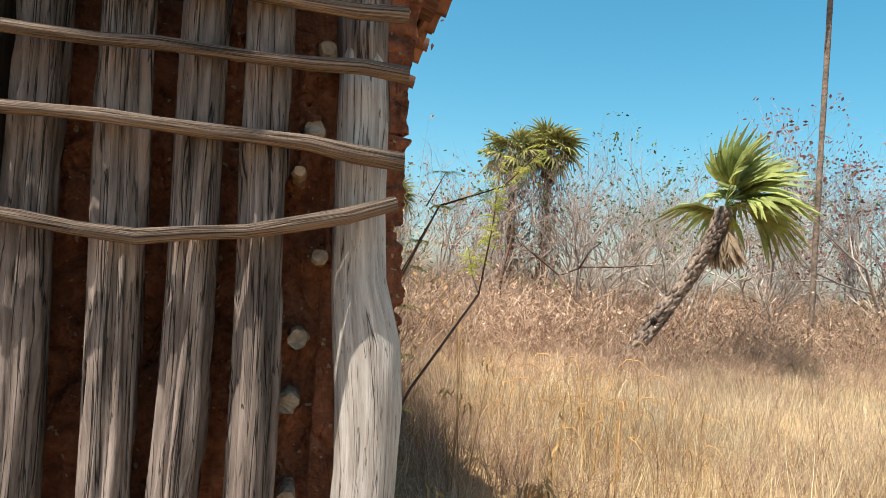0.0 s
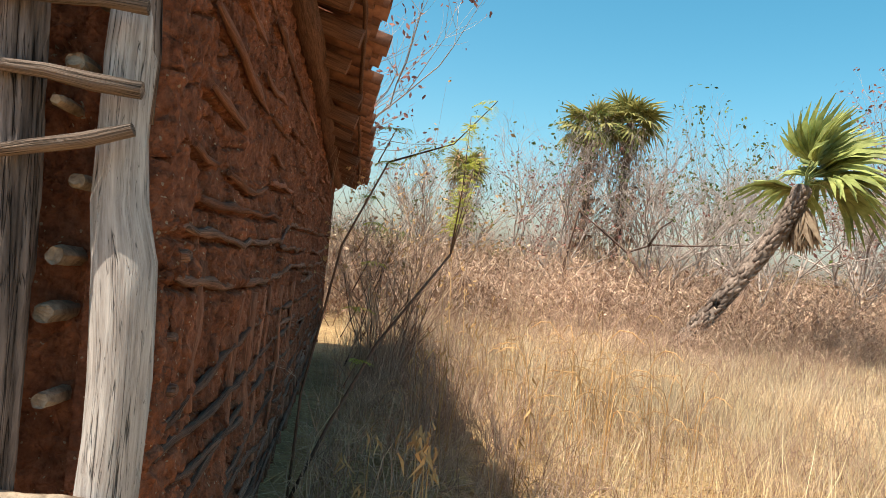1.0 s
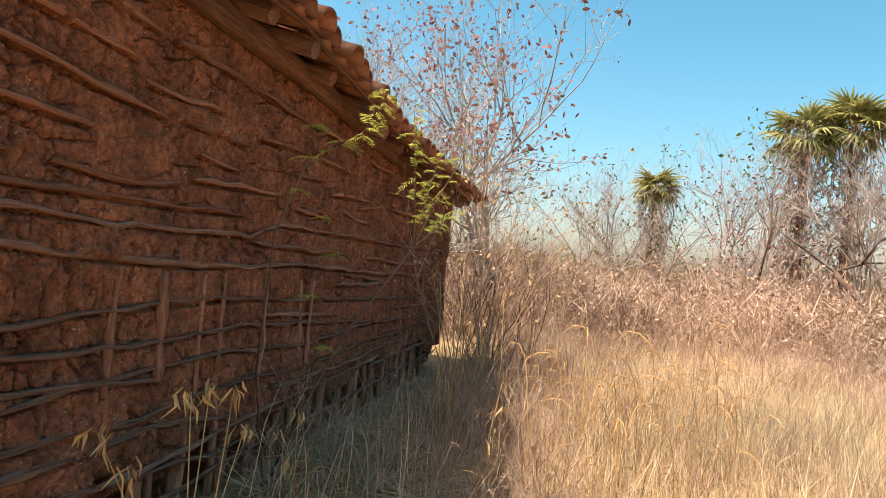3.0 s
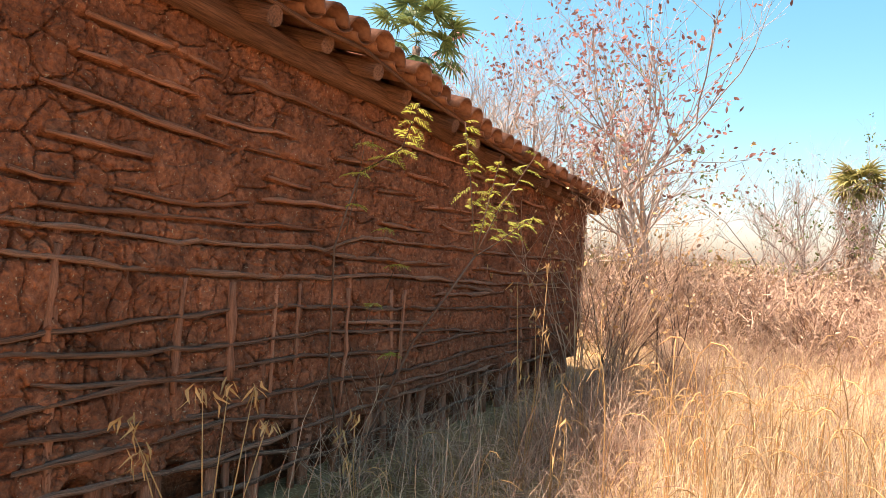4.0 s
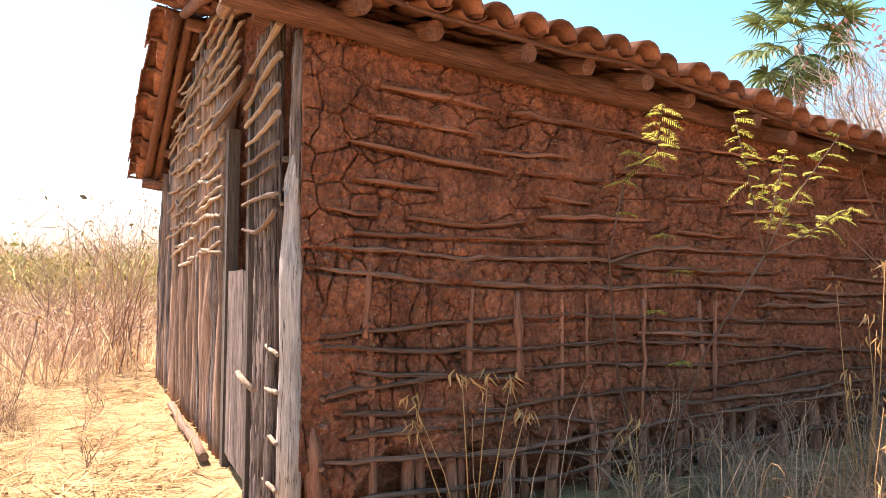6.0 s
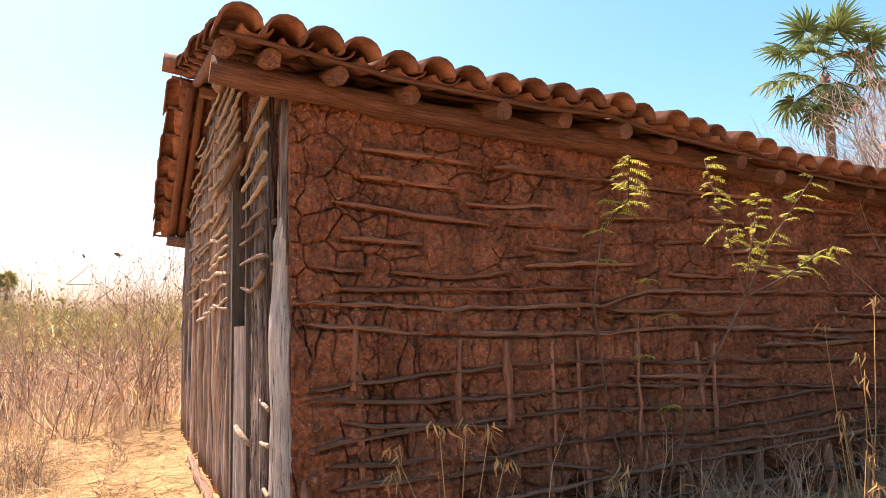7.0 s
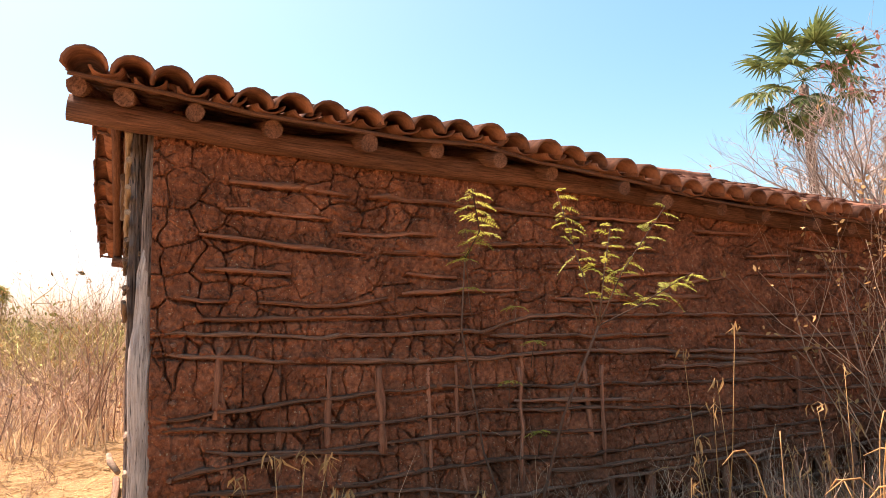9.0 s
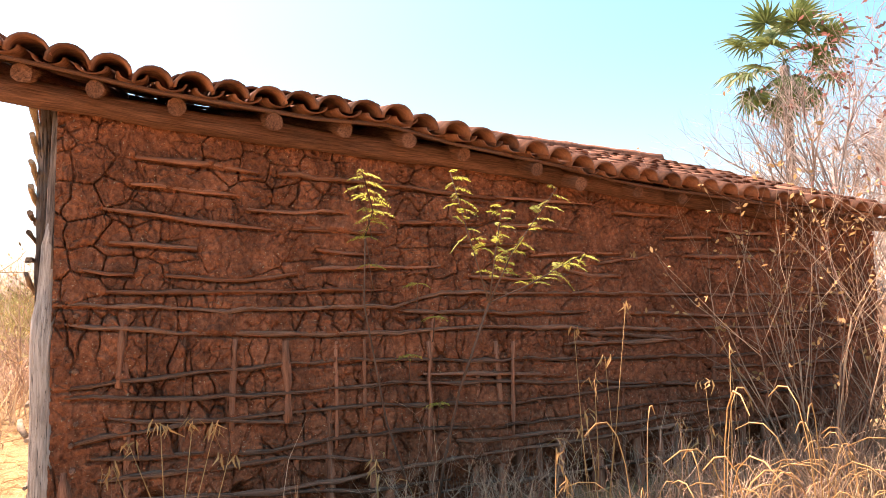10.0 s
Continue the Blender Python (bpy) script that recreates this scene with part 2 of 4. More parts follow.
class Geo:
    """Gathers tubes, ribbons and slabs, then becomes one mesh."""

    def __init__(self):
        self.v, self.f, self.uv = [], [], []

    def face(self, idx, uvs=None):
        self.f.append(tuple(idx))
        self.uv.extend(uvs if uvs else [(0.0, 0.0)] * len(idx))

    def tube(self, pts, radii, sides=6, knobs=0.0, cap=True, squash=1.0):
        pts = [Vector(p) for p in pts]
        base, length, turn = len(self.v), 0.0, rng.random() * 6.28
        for i, p in enumerate(pts):
            d = (pts[min(i + 1, len(pts) - 1)] - pts[max(i - 1, 0)]).normalized()
            ref = Vector((0.13, 0.21, 0.97)) if abs(d.z) < 0.8 else Vector((0.97, 0.21, 0.1))
            a = d.cross(ref).normalized()
            b = d.cross(a)
            for k in range(sides):
                an = turn + 6.28318 * k / sides
                r = radii[i] * (1.0 + (knobs * (rng.random() - 0.5) * 2 if knobs else 0.0))
                self.v.append(p + a * (math.cos(an) * r) + b * (math.sin(an) * r * squash))
        off = rng.random() * 9
        for i in range(len(pts) - 1):
            seg = (pts[i + 1] - pts[i]).length
            for k in range(sides):
                k2 = (k + 1) % sides
                u0, u1, w0, w1 = k / sides, (k + 1) / sides, off + length, off + length + seg
                self.face((base + i * sides + k, base + i * sides + k2, base + (i + 1) * sides + k2, base + (i + 1) * sides + k),
                          [(u0, w0), (u1, w0), (u1, w1), (u0, w1)])
            length += seg
        if cap:
            disc = [(0.5 + 0.08 * math.cos(6.283 * k / sides), off + 0.4 * math.sin(6.283 * k / sides)) for k in range(sides)]
            self.face([base + k for k in reversed(range(sides))], disc)
            top = base + (len(pts) - 1) * sides
            self.face([top + k for k in range(sides)], disc)
        return self

    def ribbon(self, pts, widths, side):
        base, s = len(self.v), Vector(side).normalized()
        for p, w in zip(pts, widths):
            self.v.append(Vector(p) - s * w)
            self.v.append(Vector(p) + s * w)
        for i in range(len(pts) - 1):
            self.face((base + 2 * i, base + 2 * i + 1, base + 2 * i + 3, base + 2 * i + 2))
        return self

    def box(self, x0, x1, y0, y1, z0, z1, axis=2, wobble=0.0):
        base = len(self.v)
        for z in (z0, z1):
            for x, y in ((x0, y0), (x1, y0), (x1, y1), (x0, y1)):
                self.v.append(Vector((x, y, z)) + Vector((rng.random() - 0.5, rng.random() - 0.5, rng.random() - 0.5)) * wobble)
        off = rng.random() * 9
        for idx in ((0, 3, 2, 1), (4, 5, 6, 7), (0, 1, 5, 4), (1, 2, 6, 5), (2, 3, 7, 6), (3, 0, 4, 7)):
            ps = [self.v[base + i] for i in idx]
            other = 0 if axis != 0 else 1
            self.face([base + i for i in idx], [(p[other] * 3 + p[1 if axis == 2 else 2] * 3, off + p[axis]) for p in ps])
        return self

    def mesh(self, name, material, smooth=True):
        me = bpy.data.meshes.new(name)
        me.from_pydata([tuple(p) for p in self.v], [], self.f)
        layer = me.uv_layers.new(name="UVMap")
        layer.data.foreach_set("uv", np.array(self.uv, dtype=np.float32).ravel())
        me.materials.append(material)
        me.polygons.foreach_set("use_smooth", [smooth and len(f) == 4 for f in self.f])
        me.update()
        return me

    def arrays(self):
        """The same as plain arrays: points, corner list and corners per face."""
        return (np.array([tuple(p) for p in self.v], dtype=np.float32), np.array([i for f in self.f for i in f], dtype=np.int32),
                np.array([len(f) for f in self.f], dtype=np.int32))


def mesh_of(name, v, corners, counts, material, smooth=True):
    me = bpy.data.meshes.new(name)
    me.vertices.add(len(v))
    me.vertices.foreach_set("co", np.asarray(v, dtype=np.float32).ravel())
    me.loops.add(len(corners))
    me.loops.foreach_set("vertex_index", np.asarray(corners, dtype=np.int32))
    me.polygons.add(len(counts))
    me.polygons.foreach_set("loop_start", np.concatenate(([0], np.cumsum(counts)[:-1])).astype(np.int32))
    me.polygons.foreach_set("use_smooth", [smooth] * len(counts))
    me.materials.append(material)
    me.update(calc_edges=True)
    me.validate()
    return me


def scatter(name, forms, places, material):
    """One mesh of many copies of a few forms. places: rows of form, x, y, z, turn, scale, height scale."""
    vs, cs, ns, base = [], [], [], 0
    for k, x, y, z, turn, s, h in places:
        v, c, n = forms[int(k)]
        co, si = math.cos(turn) * s, math.sin(turn) * s
        w = np.empty_like(v)
        w[:, 0], w[:, 1], w[:, 2] = v[:, 0] * co - v[:, 1] * si + x, v[:, 0] * si + v[:, 1] * co + y, v[:, 2] * s * h + z
        vs.append(w), cs.append(c + base), ns.append(n)
        base += len(v)
    return new(name, mesh_of(name, np.concatenate(vs), np.concatenate(cs), np.concatenate(ns), material))


def part(name, geo, material, parent, label="", smooth=True):
    ob = new(name, geo if isinstance(geo, bpy.types.Mesh) else geo.mesh(name, material, smooth))
    ob.parent = parent
    return tagged(ob, label) if label else ob


def thing(name, label, category, at=(0, 0, 0), group="", kind=""):
    ob = new(name)
    ob.location, ob.empty_display_size = at, 0.2
    return tagged(ob, label, category, group, kind)


def wander(p0, p1, n, amount):
    """A crooked line from p0 to p1."""
    p0, p1 = Vector(p0), Vector(p1)
    d = (p1 - p0).length * amount
    out = []
    drift = Vector((0, 0, 0))
    for i in range(n + 1):
        t = i / n
        drift = drift * 0.6 + Vector((rng.normal(), rng.normal(), rng.normal())) * d
        out.append(p0.lerp(p1, t) + drift * (math.sin(math.pi * t) ** 0.5 if 0 < t < 1 else 0.0))
    return out


def lattice(shape, cells, seed):
    """Smooth value noise over a grid of metres."""
    a, b = shape
    r = np.random.default_rng(seed).random((257, 257))
    a, b = a / cells, b / cells
    i, j = np.floor(a).astype(int), np.floor(b).astype(int)
    u, w = a - i, b - j
    u, w = u * u * (3 - 2 * u), w * w * (3 - 2 * w)
    g = lambda p, q: r[(i + p) % 257, (j + q) % 257]
    return (g(0, 0) * (1 - u) + g(1, 0) * u) * (1 - w) + (g(0, 1) * (1 - u) + g(1, 1) * u) * w - 0.5


def crackle(a, b, ca, cb, seed):
    """Distance to the nearest cell border of an uneven cell pattern."""
    r = np.random.default_rng(seed)
    ja, jb = r.random((129, 129)), r.random((129, 129))
    a, b = a / ca, b / cb
    i, j = np.floor(a).astype(int), np.floor(b).astype(int)
    f1, f2, own = np.full(a.shape, 9.0), np.full(a.shape, 9.0), np.zeros(a.shape)
    for p in (-1, 0, 1):
        for q in (-1, 0, 1):
            d = np.hypot(i + p + ja[(i + p) % 129, (j + q) % 129] - a, j + q + jb[(i + p) % 129, (j + q) % 129] - b)
            f2 = np.where(d < f1, f1, np.minimum(f2, d))
            own = np.where(d < f1, ja[(i + p + 40) % 129, (j + q + 17) % 129] - 0.5, own)
            f1 = np.minimum(f1, d)
    return f2 - f1, own


# ---- ground ----
def ground_height(x, y):
    return 0.05 * (lattice((x + 300, y + 300), 2.3, 5) + 0.5 * lattice((x + 300, y + 300), 0.6, 6))


def build_ground():
    def axis(lo, hi):
        near = np.arange(lo, hi, 0.2)
        out = np.geomspace(1, 1500, 26)
        return np.concatenate((lo - out[::-1], near, hi - 0.2 + out))
    xs, ys = axis(-14, 16), axis(-7, 22)
    gx, gy = np.meshgrid(xs, ys, indexing="ij")
    inside = (gx > -14) & (gx < 16) & (gy > -7) & (gy < 22)
    gz = np.where(inside, ground_height(gx, gy), 0.0) - 0.02
    v = np.stack((gx, gy, gz), -1).reshape(-1, 3)
    n, m = len(xs), len(ys)
    i, j = np.meshgrid(np.arange(n - 1), np.arange(m - 1), indexing="ij")
    q = np.stack((i * m + j, (i + 1) * m + j, (i + 1) * m + j + 1, i * m + j + 1), -1).reshape(-1)
    tagged(new("ground", mesh_of("ground", v, q, np.full((n - 1) * (m - 1), 4), SOIL)), "dry sandy ground strewn with straw", "ground", kind="structure")


build_ground()

# ---- the house: plan ----
LONG, WIDE, RIDGE_X = 6.25, 5.1, -2.65
EAVE_X = 0.30
FAR_EAVE_X, FAR_PITCH = -5.3, 0.40
DOOR_R, DOOR_L, DOOR_H = -0.63, -1.34, 2.02
# the eave sags in steps towards the far end, and the near slope steepens there
EAVE_LINE = ((-0.4, 2.43), (0.0, 2.375), (0.5, 2.305), (1.0, 2.268), (1.77, 2.250), (1.86, 2.215), (2.8, 2.105), (3.0, 2.050), (4.6, 1.940), (6.4, 1.865))
SLOPES = ((0.0, 0.278), (1.2, 0.282), (2.2, 0.298), (3.2, 0.335), (6.0, 0.350))
PLATE_LINE = ((-0.3, 2.320), (0.1, 2.270), (0.6, 2.215), (1.15, 2.190), (1.8, 2.165), (2.6, 2.100), (3.5, 2.020), (4.6, 1.930), (6.4, 1.850))


def along(line, y):
    return np.interp(y, [p[0] for p in line], [p[1] for p in line])


def roof_z(x, y):
    """Height of the tiles' seat over x, y."""
    eave, pitch = float(along(EAVE_LINE, y)), float(along(SLOPES, y))
    return eave + pitch * (EAVE_X - x) if x > RIDGE_X else eave + pitch * (EAVE_X - RIDGE_X) - FAR_PITCH * (RIDGE_X - x)


def roof_skew(x):
    """The gable end of the roof runs out of square."""
    return 0.036 * (x - EAVE_X)


house = thing("mud_house", "old wattle-and-daub house with a clay tile roof", "house")


# crooked lathes of the long wall, as (y, z) points
UPPER = [((0.42, 2.02), (1.03, 1.98)), ((1.14, 1.98), (1.82, 1.95), (2.51, 1.91)), ((0.40, 1.88), (0.92, 1.85)), ((0.28, 1.755), (0.70, 1.70), (1.10, 1.67)),
         ((0.31, 1.58), (0.72, 1.555)), ((0.97, 1.77), (1.51, 1.78)), ((1.22, 1.68), (1.76, 1.665)), ((0.57, 1.42), (0.95, 1.39), (1.24, 1.425)),
         ((1.32, 1.45), (2.12, 1.475)), ((0.30, 1.335), (1.19, 1.325), (1.78, 1.34)), ((1.35, 1.56), (1.65, 1.54)), ((0.20, 1.44), (0.42, 1.42))]
FAR_UPPER = [((2.51, 1.92), (3.26, 1.91)), ((3.43, 1.855), (4.02, 1.845)), ((2.76, 1.55), (3.49, 1.57)), ((3.02, 1.45), (3.48, 1.41)), ((3.90, 1.69), (4.34, 1.70)),
             ((3.29, 1.50), (3.74, 1.56)), ((1.85, 1.73), (2.40, 1.74)), ((2.25, 1.60), (2.65, 1.62)), ((2.55, 1.74), (3.10, 1.72)), ((4.10, 1.56), (4.80, 1.55)),
             ((4.40, 1.76), (5.00, 1.74)), ((4.70, 1.62), (5.40, 1.60)), ((5.10, 1.48), (5.80, 1.47)), ((2.30, 1.41), (2.90, 1.40))]
LOWER = [((0.08, 1.27), (1.10, 1.235), (1.80, 1.235), (2.12, 1.315), (2.84, 1.30), (4.00, 1.28), (5.90, 1.27)), ((0.12, 1.175), (0.75, 1.115), (1.38, 1.085), (2.37, 1.10), (3.98, 1.03), (5.90, 1.02)),
         ((0.10, 0.87), (0.75, 0.92), (1.70, 0.93), (3.00, 0.87), (4.13, 0.83), (5.90, 0.82)), ((0.13, 0.825), (1.00, 0.775), (1.78, 0.795), (2.99, 0.72), (4.11, 0.63), (5.80, 0.60)),
         ((0.32, 0.72), (0.75, 0.67), (1.26, 0.61)), ((0.18, 0.605), (0.75, 0.665), (1.70, 0.68), (2.56, 0.61), (3.35, 0.65), (4.06, 0.64)),
         ((0.25, 0.525), (1.00, 0.475), (1.57, 0.52), (2.50, 0.48), (3.69, 0.52), (5.80, 0.52)), ((0.28, 0.425), (0.83, 0.42), (1.30, 0.42), (1.78, 0.35)),
         ((0.18, 0.32), (1.13, 0.26), (1.70, 0.29), (2.67, 0.33), (4.10, 0.36))]
FAR_LOWER = [((1.85, 1.21), (2.66, 1.17), (3.19, 1.18)), ((1.99, 0.83), (2.99, 0.76)), ((3.00, 0.96), (4.13, 0.96)), ((3.18, 1.03), (3.97, 0.965)), ((3.57, 1.15), (4.25, 1.12), (5.60, 1.14)),
             ((2.55, 0.13), (3.43, 0.15), (4.19, 0.14), (5.60, 0.18)), ((0.74, 0.29), (1.60, 0.20), (2.16, 0.20)), ((2.20, 0.42), (3.30, 0.40), (4.60, 0.44)), ((4.30, 0.74), (5.70, 0.72)),
             ((0.30, 0.14), (1.40, 0.11), (2.50, 0.15)), ((3.80, 0.30), (5.60, 0.33))]


def mud_panel(name, n, m, place, out, thick, seed, low=0.0, sticks=(), label=""):
    """A wall of cracked daub: place(u, v) gives points of its plane, out the way it faces. Wall metres come as arrays."""
    u, w = np.meshgrid(np.linspace(0, 1, n), np.linspace(0, 1, m), indexing="ij")
    p, a, b = place(u, w)
    d = 0.026 * lattice((a + 20, b + 20), 0.33, seed) + 0.016 * lattice((a + 20, b + 20), 0.10, seed + 1) + 0.012 * lattice((a + 20, b + 20), 0.035, seed + 2)
    d += 0.011 * lattice((a + 20, b * 0.30 + 20), 0.017, seed + 3) + 0.009 * lattice((a + 40, b + 40), 0.012, seed + 13)
    wob_a, wob_b = a + 0.030 * lattice((a + 9, b + 9), 0.06, seed + 4), b + 0.030 * lattice((a + 9, b + 9), 0.08, seed + 5)
    (c1, k1), (c2, k2) = crackle(wob_a + 20, wob_b + 20, 0.155, 0.145, seed + 6), crackle(wob_a + 30, wob_b + 30, 0.060, 0.070, seed + 7)
    c3, k3 = crackle(wob_a + 40, wob_b + 40, 0.100, 0.34, seed + 14)
    high = np.clip((b - 1.15) / 0.3, 0, 1)
    d += (0.014 * k1 + 0.005 * k2) * high + 0.018 * k3 * (1 - high)
    # drying cracks: a net in the upper daub, upright splits between the lathes below
    deep = 1.0 if sticks else 0.4
    d -= 0.045 * deep * high * np.clip(1.35 - c1 / 0.036, 0, 1) * np.clip(lattice((a + 5, b + 5), 0.35, seed + 8) * 4 + 1.5, 0, 1)
    d -= 0.040 * deep * (1 - 0.75 * high) * np.clip(1.3 - c3 / 0.060, 0, 1) * np.clip(lattice((a + 6, b + 6), 0.20, seed + 15) * 5 + 0.9, 0, 1)
    d -= 0.016 * np.clip(1.2 - c2 / 0.075, 0, 1) * np.clip(lattice((a + 8, b + 8), 0.18, seed + 12) * 4 + 0.2, 0, 1)
    for line in sticks:
        # the daub has shrunk away under each lathe and bulges over it
        z = along(line, a) + 0.004 * lattice((a + 2, a + 7), 0.05, seed + 16)
        on = np.clip((a - line[0][0] + 0.04) / 0.05, 0, 1) * np.clip((line[-1][0] + 0.04 - a) / 0.05, 0, 1)
        gap = 0.6 + 1.4 * np.clip(lattice((a + 11, b * 0 + 3 + line[0][1]), 0.16, seed + 17) + 0.5, 0, 1)
        d -= on * 0.026 * gap * np.exp(-((b - z + 0.015) / 0.0075) ** 2)
        d += on * 0.007 * np.exp(-((b - z - 0.019) / 0.014) ** 2)
    if low:
        hole = np.clip((low + 0.26 * lattice((a + 3, b + 3), 0.22, seed + 10) - b) / 0.10, 0, 1)
        d -= 0.13 * hole
    plane = p.reshape(-1, 3)
    front = (p + d[..., None] * np.array(out)).reshape(-1, 3)
    rim = [i * m for i in range(n)] + [(n - 1) * m + j for j in range(1, m)] + [i * m + m - 1 for i in range(n - 2, -1, -1)] + [j for j in range(m - 2, 0, -1)]
    back = plane[rim] - np.array(out) * thick
    i, j = np.meshgrid(np.arange(n - 1), np.arange(m - 1), indexing="ij")
    q = np.stack((i * m + j, (i + 1) * m + j, (i + 1) * m + j + 1, i * m + j + 1), -1).reshape(-1, 4)
    k = len(rim)
    b0 = len(front)
    side = np.array([(rim[t], b0 + t, b0 + (t + 1) % k, rim[(t + 1) % k]) for t in range(k)])
    corners = np.concatenate((q.ravel(), side.ravel(), np.arange(b0, b0 + k)[::-1]))
    counts = np.concatenate((np.full(len(q) + k, 4), [k]))
    me = mesh_of(name, np.concatenate((front, back)), corners, counts, MUD)
    return part(name, me, None, house, label)


def side_place(u, w):
    y = 0.07 + (0.62 * u + 0.38 * u * u) * (LONG - 0.07)
    z = w * (along(PLATE_LINE, y) - 0.02)
    return np.stack((np.zeros_like(y), y, z), -1), y, z


side_wall = mud_panel("side_wall", 1150, 420, side_place, (1, 0, 0), 0.12, 11, low=0.26, sticks=UPPER + FAR_UPPER + LOWER + FAR_LOWER, label="cracked red daub wall with exposed lathes")


def front_y(x):
    return 0.035 * x + 0.05


def front_panel(name, x0, x1, z0, top, seed, n, m):
    def place(u, w):
        x = x0 + (x1 - x0) * u
        t = np.vectorize(lambda q: top(q))(x)
        z = z0 + (t - z0) * w
        return np.stack((x, front_y(x) + 0.065, z), -1), x, z
    return mud_panel(name, n, m, place, (0, -1, 0), 0.10, seed)


gable = lambda x: roof_z(x, 0) - 0.10
front_wall = front_panel("front_wall", DOOR_R, -0.02, 0.0, gable, 31, 90, 230)
front_panel("front_wall", -WIDE, DOOR_L, 0.0, gable, 41, 230, 160)
front_panel("front_wall", DOOR_L, DOOR_R, DOOR_H + 0.05, gable, 51, 60, 70)


def plain_wall(name, x0, x1, y0, y1, top):
    g = Geo()
    g.box(x0, x1, y0, y1, 0.0, top)
    part(name, g, MUD, house, smooth=False)


plain_wall("back_wall", -WIDE, -0.13, LONG - 0.12, LONG - 0.005, 1.85)
plain_wall("far_wall", -WIDE, -WIDE + 0.12, 0.1, LONG - 0.13, 1.7)

# ---- studs, lathes and posts ----
for k in range(19):
    y = 0.32 + k * 0.285 + rng.normal() * 0.05
    g, r = Geo(), 0.013 + 0.008 * rng.random()
    top = 1.0 + 0.25 * rng.random() if k % 5 else 1.3
    g.tube(wander((-0.030, y, -0.05), (-0.027, y + rng.normal() * 0.02, top), 7, 0.006), [r * (1.25 - 0.05 * i) for i in range(8)], 7, 0.12)
    part("stud", g, LATHE_WOOD, side_wall)
for y, z0, z1, wide in ((0.90, 0.60, 1.08, 0.017), (1.19, 0.62, 1.06, 0.019), (1.46, 0.45, 1.05, 0.010), (1.63, 0.60, 1.05, 0.009), (2.02, 0.35, 1.02, 0.012), (0.36, 0.86, 1.20, 0.016), (2.6, 0.4, 1.0, 0.010)):
    # split studs showing between the lathes
    g = Geo().tube(wander((0.002, y, z0), (0.004, y + 0.01 * rng.normal(), z1), 6, 0.008), [wide * (1 + 0.2 * rng.normal()) for _ in range(7)], 7, 0.25)
    part("split_stud", g, LATHE_WOOD, side_wall)
for k in range(17):
    # broken stakes at the foot of the wall
    y = 0.22 + k * 0.31 + rng.normal() * 0.05
    g, r = Geo(), 0.026 + 0.014 * rng.random()
    g.tube(wander((-0.035, y, -0.05), (-0.04, y + rng.normal() * 0.03, 0.42 + 0.1 * rng.random()), 4, 0.012), [r, r, r * 0.95, r * 0.9, r * 0.8], 7, 0.15)
    part("stake", g, LATHE_WOOD, side_wall)


def lathe(points, r, parent=side_wall, x=0.012, material=LATHE_WOOD, sides=7, rough=0.010):
    """A crooked stick along the wall through (y, z) points."""
    line = []
    for (y0, z0), (y1, z1) in zip(points, points[1:]):
        n = max(2, int(abs(y1 - y0) / 0.11))
        seg = wander((x, y0, z0), (x, y1, z1), n, rough * 0.5 / max(0.3, abs(y1 - y0)))
        line += seg if not line else seg[1:]
    line = [Vector((x + (p.x - x) * 0.4 + rng.normal() * 0.0015, p.y, p.z + rng.normal() * 0.0032)) for p in line]
    n = len(line)
    g = Geo().tube(line, [r * (1.08 - 0.25 * i / n + 0.20 * rng.normal()) * (0.6 if i in (0, n - 1) else 1) for i in range(n)], sides, 0.30)
    return part("lathe", g, material, parent)


for pts in UPPER + FAR_UPPER:
    lathe(pts, 0.0095 + 0.003 * rng.random(), x=0.006)
for pts in LOWER + FAR_LOWER:
    lathe(pts, 0.0095 + 0.004 * rng.random(), x=0.007, material=GREY_LATHE)

corner_post = part("corner_post", Geo().tube(
    [(q[0] + 0.005, q[1] + 0.075, q[2]) for q in ((-0.055, -0.035, -0.1), (-0.05, -0.04, 0.45), (-0.04, -0.04, 0.80), (-0.038, -0.045, 1.0), (-0.042, -0.045, 1.1), (-0.05, -0.04, 1.2), (-0.07, -0.035, 1.3), (-0.078, -0.03, 1.42), (-0.082, -0.025, 1.56), (-0.088, -0.01, 1.66), (-0.09, 0.0, 1.72))],
    [0.056, 0.054, 0.051, 0.05, 0.052, 0.055, 0.045, 0.040, 0.041, 0.037, 0.024], 16, 0.09), POST_WOOD, house, "pale crooked corner post, coloured as in sunlight")


part("post_top", Geo().tube(wander((-0.075, 0.07, 1.45), (-0.085, 0.085, 2.24), 6, 0.006), [0.040, 0.043, 0.042, 0.045, 0.041, 0.044, 0.04], 14, 0.16), GREY_WOOD, house, "rough grey upper post")


